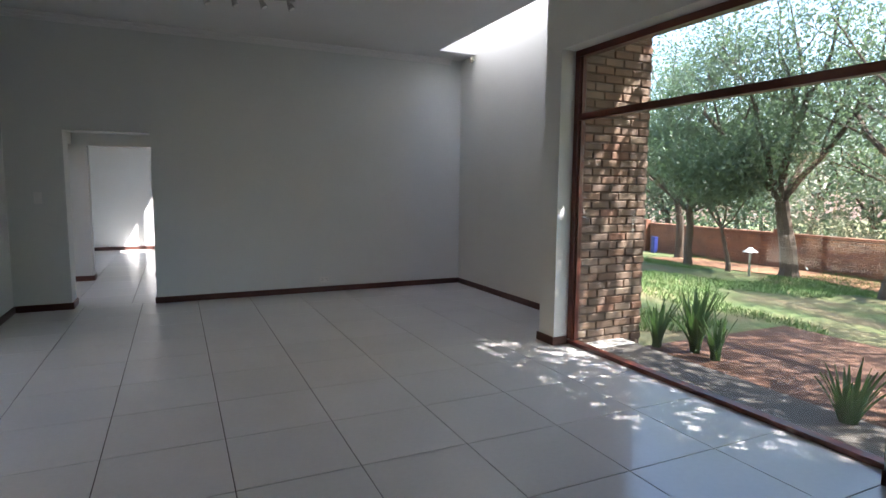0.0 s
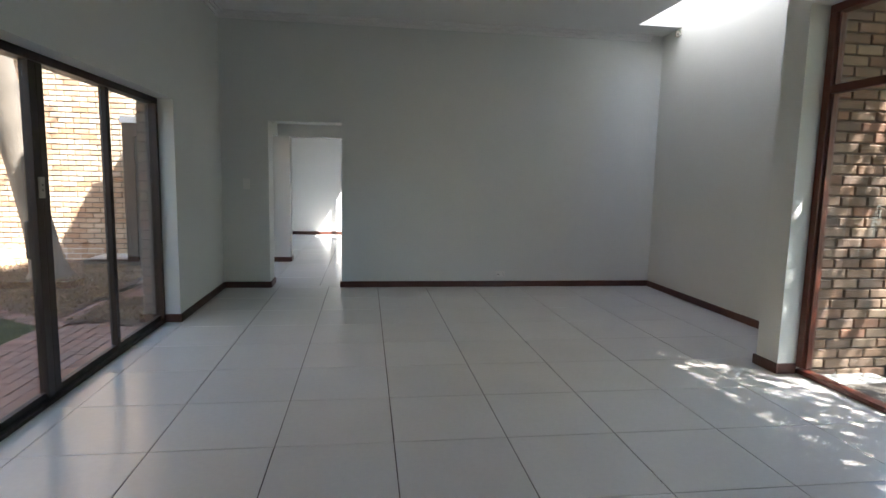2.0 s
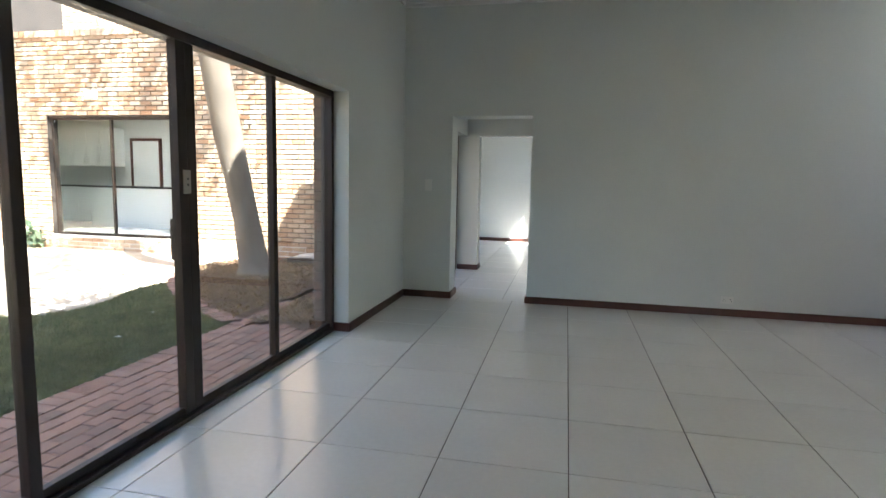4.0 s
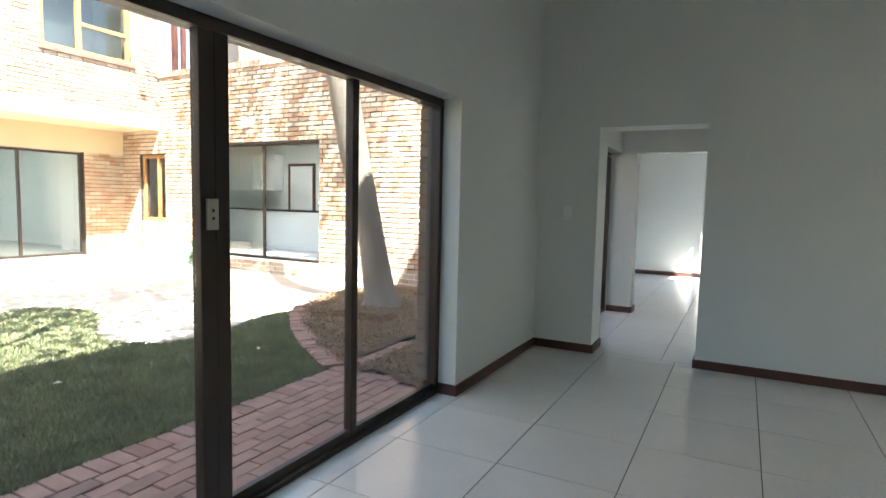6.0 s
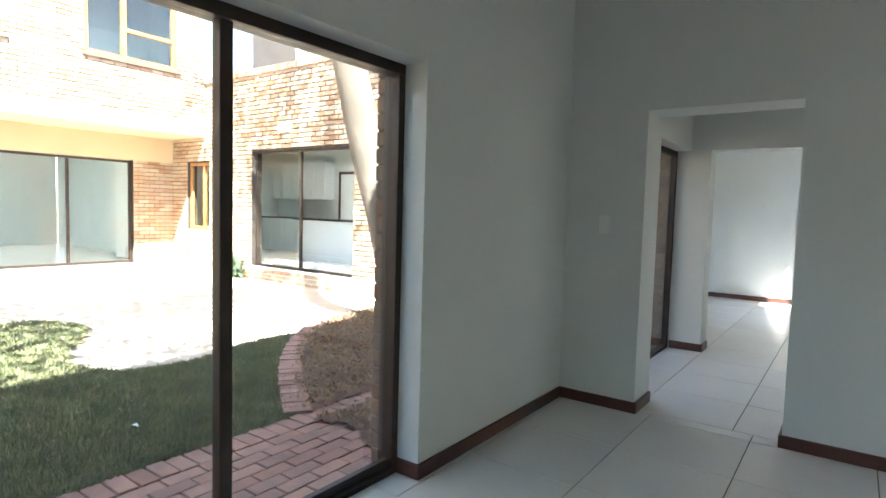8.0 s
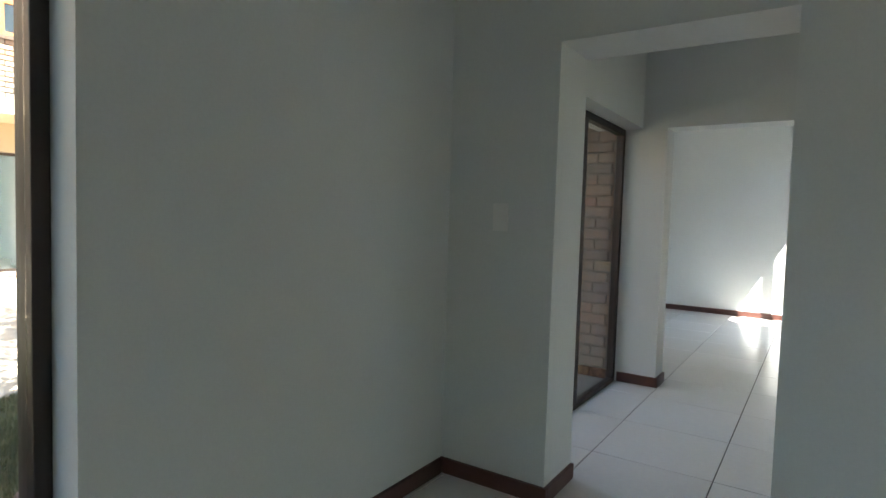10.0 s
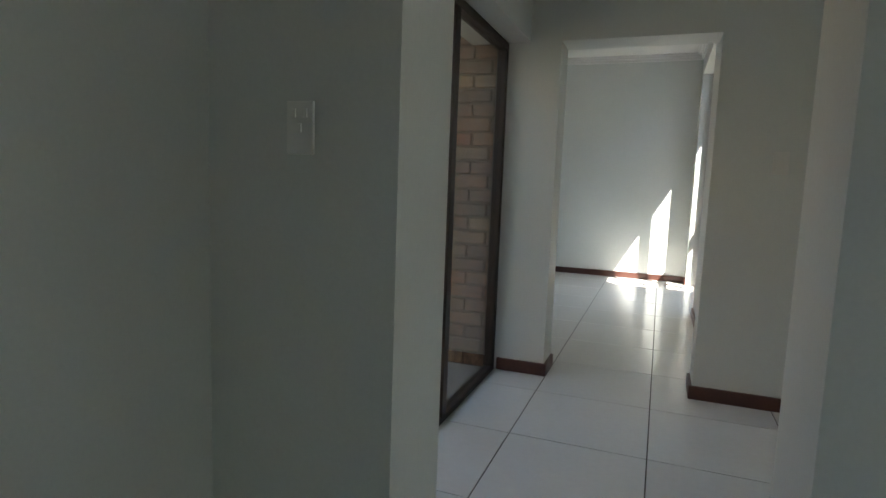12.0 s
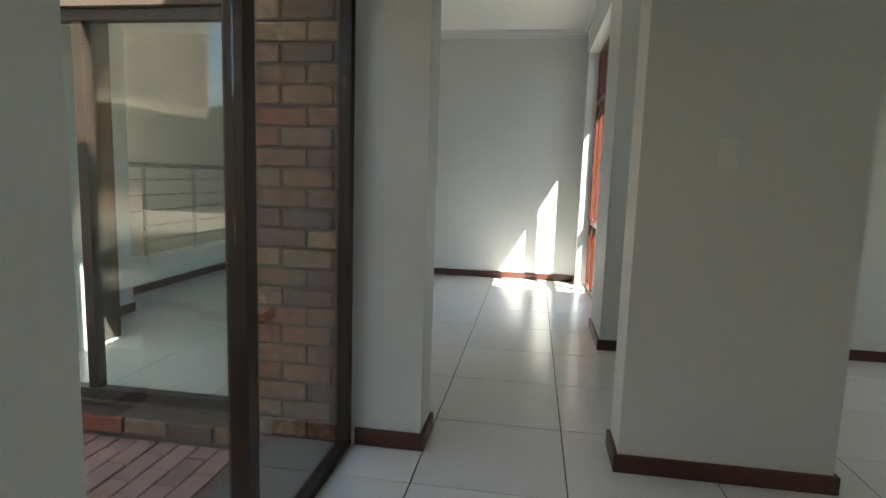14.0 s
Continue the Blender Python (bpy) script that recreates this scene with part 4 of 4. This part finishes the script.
def tree(name, label, x, y, h, r, seed, leaf, per, lean=(0, 0), size=0.07, spread=0.42, depth=2, z=-0.2, category="tree"):
    rnd = random.Random(seed)
    t = thing(name, label, category, at=(x, y, z))
    bm, tips = bmesh.new(), []
    q, way, rr = Vector((0, 0, 0)), Vector((lean[0], lean[1], 1)).normalized(), r
    tube(bm, q - Vector((0, 0, 0.1)), q + Vector((0, 0, 0.25)), r * 1.35, r, 9)
    for i in range(5):
        e = q + way * h * 0.055
        tube(bm, q, e + way * 0.03, rr, rr * 0.93, 9)
        q, rr = e, rr * 0.93
        way = (way + Vector((rnd.uniform(-0.2, 0.2), rnd.uniform(-0.2, 0.2), 0))).normalized()
    for i in range(5):
        a = i * 1.257 + rnd.uniform(-0.4, 0.4)
        limb(bm, q, (math.cos(a) * 0.9, math.sin(a) * 0.9, rnd.uniform(0.5, 1.2)), h * rnd.uniform(0.32, 0.46), rr * 0.55, rnd, depth, tips)
    limb(bm, q, way, h * 0.45, rr * 0.7, rnd, depth, tips)
    part("trunk", bm, BARK_D, t)
    leaves_mesh("crown", tips, per, (spread, spread, spread * 0.7), size, leaf, t, seed)
    return t


GT = "spreading garden tree with a dark trunk and fine green leaves"
# The first tree is added out of view to dapple the sun at the window.
for i, (x, y, h, r, per, seed) in enumerate(((7.0, -3.9, 8.0, 0.16, 135, 11), (11.0, -4.0, 7.0, 0.16, 50, 21), (17.0, -5.0, 8.0, 0.2, 45, 22), (12.6, 6.35, 5.2, 0.11, 27, 12), (13.3, 4.2, 6.6, 0.20, 27, 13), (13.0, 5.5, 4.0, 0.06, 50, 14), (12.2, 1.6, 6.5, 0.20, 27, 15), (14.8, 8.6, 6.5, 0.14, 27, 16), (10.4, -9.0, 7.0, 0.2, 50, 17), (14.5, -1.5, 7.0, 0.2, 27, 18))):
    tree("garden_tree", GT, x, y, h, r, seed, LEAF if i % 2 else LEAF_L, per if i == 0 else int(per * 1.7), size=0.055 if i == 0 else 0.045, spread=0.5 if i == 0 else 0.3, z=garden_z(x) - 0.07)
for i in range(34):
    rnd = random.Random(100 + i)
    tree("background_tree", "hazy tree behind the boundary wall", 17.5 + rnd.uniform(0, 12), -14 + i * 1.25 + rnd.uniform(-1, 1), rnd.uniform(5.0, 9), 0.14, 200 + i, LEAF_L, 60, size=0.065, spread=0.55, depth=1, z=-1.4)

rh = np.random.default_rng(77)
hedge = [(17.0 + 3.5 * a, -8 + 34 * c, -0.9 + 2.6 * d * d) for a, c, d in rh.random((900, 3))]
tagged(leaves_mesh("far_shrubbery", hedge, 48, (0.45, 0.45, 0.3), 0.085, LEAF_L, None, 78), "hazy green shrubbery behind the boundary wall", "shrubbery", kind="stuff")
sheet("bare_soil_strip", 13.4, 15.98, -12, 8.5, -0.105, 20, 60, SAND_RED, "bare orange soil in front of the boundary wall", "soil", 0.07, 0.5, True)


def strap_plant(x, y, z, h, n, seed):
    rnd = random.Random(seed)
    t = thing("strap_leaf_plant", "clump of upright green sword-shaped leaves in soil", "plant", group="sword-leaf plants under the window", at=(x, y, z))
    for i in range(n):
        a, out = i * 2.4, rnd.uniform(0.08, 0.42) * h
        hh, w = h * rnd.uniform(0.65, 1.1), rnd.uniform(0.018, 0.03)
        verts, faces = [], []
        ca, sa = math.cos(a), math.sin(a)
        for k in range(6):
            s = k / 5
            d, zz, ww = 0.03 + out * s ** 1.6, hh * (s - 0.22 * s * s * out / h), w * (1 - s) ** 0.6 + 0.0015
            for side, dz in ((-1, 0.008), (0, -0.004), (1, 0.008)):
                verts.append((d * ca - side * ww * sa, d * sa + side * ww * ca, zz + dz))
        for k in range(5):
            for j in (0, 1):
                p = k * 3 + j
                faces.append((p, p + 1, p + 4, p + 3))
        raw("leaf", verts, faces, AGAVE, t, smooth=True)


strap_plant(5.23, -0.26, -0.08, 0.60, 36, 1)
strap_plant(5.05, 0.02, -0.08, 0.46, 16, 2)
strap_plant(5.20, -0.50, -0.08, 0.40, 16, 3)
strap_plant(4.66, -1.88, -0.08, 0.46, 22, 4)


def leaning_tree():
    t = thing("leaning_tree", "leaning smooth grey tree trunk in the court bed", "tree", at=(-3.24, 4.97, COURT))
    bm = bmesh.new()
    p, r = Vector((0, 0, -0.06)), 0.30
    pts = [(0.0, 0.03, -0.06), (0.0, 0.0, 0.1), (-0.02, -0.06, 0.3), (-0.04, -0.18, 0.8), (-0.07, -0.36, 1.43), (-0.06, -0.55, 1.95), (-0.04, -0.75, 2.46), (0.04, -1.15, 3.4), (0.15, -1.5, 4.5), (0.3, -1.8, 6.0), (0.45, -2.0, 8.0)]
    rad = [0.36, 0.25, 0.20, 0.178, 0.175, 0.18, 0.18, 0.17, 0.16, 0.14, 0.12]
    rings = []
    for (x, y, z), q in zip(pts, rad):
        ring = []
        for k in range(18):
            a = k / 18 * 2 * math.pi
            d = q * (1 + 0.10 * noise.noise((math.cos(a) * 1.5, math.sin(a) * 1.5, z * 1.3)))
            ring.append(bm.verts.new((x + d * math.cos(a), y + d * math.sin(a), z)))
        rings.append(ring)
    for a, b in zip(rings, rings[1:]):
        for k in range(18):
            bm.faces.new((a[k], a[(k + 1) % 18], b[(k + 1) % 18], b[k]))
    part("trunk", bm, BARK, t, smooth=True)
    # The crown is out of view, placed so its shade falls on the facade.
    bm, tips, rnd = bmesh.new(), [], random.Random(8)
    for k in range(4):
        limb(bm, pts[-1], (math.cos(k * 1.6 + 0.4), math.sin(k * 1.6 + 0.4), 0.9), 2.2, 0.10, rnd, 2, tips)
    part("limbs", bm, BARK, t)
    leaves_mesh("crown", tips, 26, (0.4, 0.4, 0.3), 0.08, LEAF, t, 9)


leaning_tree()
# Added out of view, where its crown blocks the sun from the lawn.
tree("shade_tree", "unseen leafy tree added to shade the court lawn", -2.5, -2.5, 9.0, 0.15, 41, LEAF, 75, spread=0.6)
grass_tuft = thing("grass_tuft", "small yellow-green grass tuft at the wall foot", "plant", at=(-9.0, 6.6, COURT))
leaves_mesh("blades", [(0, 0, 0.2)], 50, (0.10, 0.05, 0.12), 0.12, LEAF_L, grass_tuft, 5)

# litter on the tree bed
rr = np.random.default_rng(6)
lit = [(x, y, COURT + 0.045) for x, y in zip(rr.uniform(-4.6, -1.0, 16000), rr.uniform(2.4, 6.2, 16000)) if in_bed(x, y)]
LITTER = mat("dry_leaf_litter", (0.25, 0.17, 0.09), 0.9, tones=((0.14, 0.08, 0.04), (0.32, 0.24, 0.12), (0.24, 0.15, 0.08)), pick="island", vary=0.2, bump=0)
tagged(leaves_mesh("leaf_litter", lit, 1, (0.01, 0.01, 0.006), 0.016, LITTER, None, 7), "dry leaf litter and gravel on the soil", "leaf litter", kind="stuff")

gl = thing("garden_lamp", "low mushroom-shaped garden lamp on a thin post", "garden lamp", at=(12.4, 4.5, garden_z(12.4) - 0.07))
part("post", tube(bmesh.new(), (0, 0, 0), (0, 0, 0.62), 0.025), STEEL, gl)
part("cap", tube(bmesh.new(), (0, 0, 0.62), (0, 0, 0.72), 0.16, 0.03, 16), PLASTIC, gl)
# Small white scraps on the lawn, shaped as folded slips.
for dx, dy, turn in ((-2.55, 1.55, 20), (-3.4, 0.9, 70), (-2.9, 2.4, 130)):
    dl = thing("white_scrap", "small white scrap lying on the lawn", "leaf", at=(dx, dy, COURT + 0.035))
    raw("blade", [(0.035 * math.cos(radians(turn + a)) * s, 0.035 * math.sin(radians(turn + a)) * s, h) for a, s, h in ((0, 1, 0.0), (80, 0.5, 0.012), (180, 1, 0.0), (260, 0.5, 0.012))], [(0, 1, 2), (0, 2, 3)], PLASTIC, dl)

# boundary wall in the garden
bw = structure("boundary_wall", boxes((16.0, 16.2, -45, 40, -1.2, 0.18)), MORTAR, "low weathered brick boundary wall across the garden", "wall")
brick_mesh("brickwork", "x", 16.0, -1, brick_rows(-2, 20, -0.85, 0.16), BRICK_RED, bw)
structure("boundary_coping", boxes((15.94, 16.26, -45, 40, 0.181, 0.25)), BRICK_RED, "brick coping on the boundary wall", "coping")
for y in (1.0, 6.0, 11.0):
    structure("boundary_pier", boxes((15.8, 15.999, y, y + 0.35, -1.2, 0.36)), BRICK_RED, "brick pier of the boundary wall", "pier")
bn = thing("blue_bin", "blue plastic refuse bin by the boundary wall", "bin", at=(15.4, 10.2, garden_z(15.4) - 0.02))
part("body", boxes((-0.08, 0.08, -0.08, 0.08, 0.0, 0.5), bevel=0.02), BLUE, bn)
part("lid", boxes((-0.09, 0.09, -0.09, 0.09, 0.501, 0.54), bevel=0.01), BLUE, bn)

# ---------------------------------------------------------------- repeated pieces
# brick pier outside the garden window
pr = structure("brick_pier_wall", boxes((XW + 0.232, 5.0, 0.20, 0.239, -0.3, 3.3)), MORTAR_DARK, "mottled brick pier beside the garden window", "wall")
brick_parts("y", 0.197, -1, brick_rows(XW + 0.232, 5.0, -0.17, 2.95, course=0.0735, length=0.208), BRICK_ONE, pr, random.Random(21))
# brick reveal outside the hall glazing
pw = structure("brick_return", boxes((-0.87, XG - 0.062, YH + 0.012, YBK + 0.003, -0.3, 2.6)), MORTAR_DARK, "mottled red brick return outside the hall glazing", "wall")
brick_parts("y", YH + 0.008, -1, brick_rows(-0.87, XG - 0.062, -0.17, 2.3), BRICK_DARK, pw, random.Random(22))
# outer brick skin beside the court slider
ow = structure("brick_skin_court", boxes((XL - 0.31, XL - 0.236, SL[1] + 0.013, YF2, -0.3, 3.4)), MORTAR, "brick outer skin of the living room wall", "wall")
brick_parts("y", SL[1] + 0.010, -1, brick_rows(XL - 0.315, XL - 0.236, -0.17, 2.05), BRICK_ONE, ow, random.Random(23))


def slab_mesh(name, w, d, h, material, c=0.004):
    """A flat piece with chamfered upper edges; its top lies at z = 0."""
    verts = []
    for z, i in ((-h, 0), (-c, 0), (0, c)):
        verts += [(-w / 2 + i, -d / 2 + i, z), (w / 2 - i, -d / 2 + i, z), (w / 2 - i, d / 2 - i, z), (-w / 2 + i, d / 2 - i, z)]
    faces = [(k + i, k + (i + 1) % 4, k + 4 + (i + 1) % 4, k + 4 + i) for k in (0, 4) for i in range(4)] + [(8, 9, 10, 11)]
    me = bpy.data.meshes.new(name)
    me.from_pydata(verts, [], faces)
    me.update()
    me.materials.append(material)
    return me


# floor tiles
fl = structure("floor", boxes((-0.80, XR, YB, 7.71, -0.15, -0.0045), (-3.284, -0.801, YBK + 0.05, YE, -0.15, -0.0045), (-0.80, X3, 7.711, YE, -0.15, -0.0045)), GROUT, "cream porcelain floor tiles with dark joints", "floor")
shared = {}
grids = [(0.0, 0.0, YB, 3.72), (-0.115, 0.12, 3.72, YE)]       # offsets of the two tile grids and where they run
for ox, oy, ya, yb in grids:
    for j in range(-10, 18):
        for i in range(-6, 9):
            y0, y1 = max(j * 0.6 + oy, ya), min(j * 0.6 + oy + 0.6, yb)
            ym = (y0 + y1) / 2
            lo = -0.80 if ym < 3.72 else (-0.47 if ym < 6 else -3.28)
            hi = 4.2 if ym < 0.3 else (XR if ym < 7.7 else X3)
            x0, x1 = max(i * 0.6 + ox, lo), min(i * 0.6 + ox + 0.6, hi)
            if x1 - x0 < 0.02 or y1 - y0 < 0.02:
                continue
            k = (round(x1 - x0 - 0.005, 3), round(y1 - y0 - 0.005, 3))
            if k not in shared:
                shared[k] = slab_mesh("tile", k[0], k[1], 0.006, TILE, 0.0012)
            ob = new("tile", shared[k])
            ob.location = ((x0 + x1) / 2, ym, 0)
            ob.parent = fl

# clay pavers along the court slider
pv = structure("court_paving", boxes((-1.97, XL - 0.236, -4.0, 5.79, -0.3, COURT - 0.012)), SOIL, "red clay brick paving along the sliding doors", "paving")
rp = random.Random(31)
long_one, head_one = slab_mesh("paver", 0.212, 0.098, 0.05, PAVER), slab_mesh("paver", 0.196, 0.098, 0.05, PAVER)
rest = []
for i in range(8):
    for j in range(-20, 30):
        x, y = -1.035 - i * 0.104, j * 0.22 + (0.11 if i % 2 else 0)
        if y > 5.85 or 2.42 + 0.1 * math.sin(x * 7) < y < 3.62:
            continue
        if -1.0 < y < 3.5 or y > 4.2:
            ob = new("paver", long_one)
            ob.matrix_world = pose(x, y, COURT + rp.uniform(-0.004, 0.003), rp.uniform(-0.6, 0.6), rp.uniform(-0.6, 0.6), 90 + rp.uniform(-1, 1))
            ob.parent = pv
        else:
            rest.append((x, y))
bm = bmesh.new()
for x, y in rest:
    box(bm, x - 0.049, x + 0.049, y - 0.105, y + 0.105, COURT - 0.04, COURT)
tagged(part("far_paver", bm, PAVER_J, pv), kind="stuff")
edge = structure("paving_edge", boxes((-2.0, -1.972, -4.0, 3.5, -0.3, COURT - 0.02)), SOIL, "row of header bricks edging the lawn", "paving")
for j in range(-20, 33):
    ob = new("paver", head_one)
    ob.matrix_world = pose(-1.914 + rp.uniform(-0.006, 0.006), j * 0.107, COURT + 0.004 + rp.uniform(-0.003, 0.004), rp.uniform(-1, 1), 0, rp.uniform(-2, 2))
    ob.parent = edge
cross = structure("bed_edging", boxes((-1.9, -0.95, 3.5, 3.6, -0.3, COURT - 0.05)), SOIL, "curved brick edging around the tree bed", "paving")
y = 2.42
for k in range(36):
    lean = math.atan2(path_x(y + 0.02) - path_x(y - 0.02), 0.04)
    ob = new("paver", head_one)
    ob.matrix_world = pose(path_x(y) + rp.uniform(-0.012, 0.012), y, COURT + 0.022 + rp.uniform(-0.005, 0.005), rp.uniform(-1.5, 1.5), rp.uniform(-1.5, 1.5), -math.degrees(lean) + rp.uniform(-4, 4))
    ob.parent = cross
    y += 0.108 * math.cos(lean)
for k in range(8):
    ob = new("paver", head_one)
    ob.matrix_world = pose(-1.0 - k * 0.107, 3.57 - 0.01 * k, COURT + 0.012 + rp.uniform(-0.003, 0.003), 0, 0, 90 + rp.uniform(-3, 3))
    ob.parent = cross
# step below the glazed door
st = structure("door_step", boxes((-2.46, -0.88, 5.83, 5.917, -0.3, -0.012)), MORTAR_DARK, "brick step below the glazed door", "step")
brick_parts("y", 5.826, -1, [(-0.89 - k * 0.232 - 0.221, -0.89 - k * 0.232, -0.092, -0.014) for k in range(6)], BRICK_DARK, st, random.Random(24))
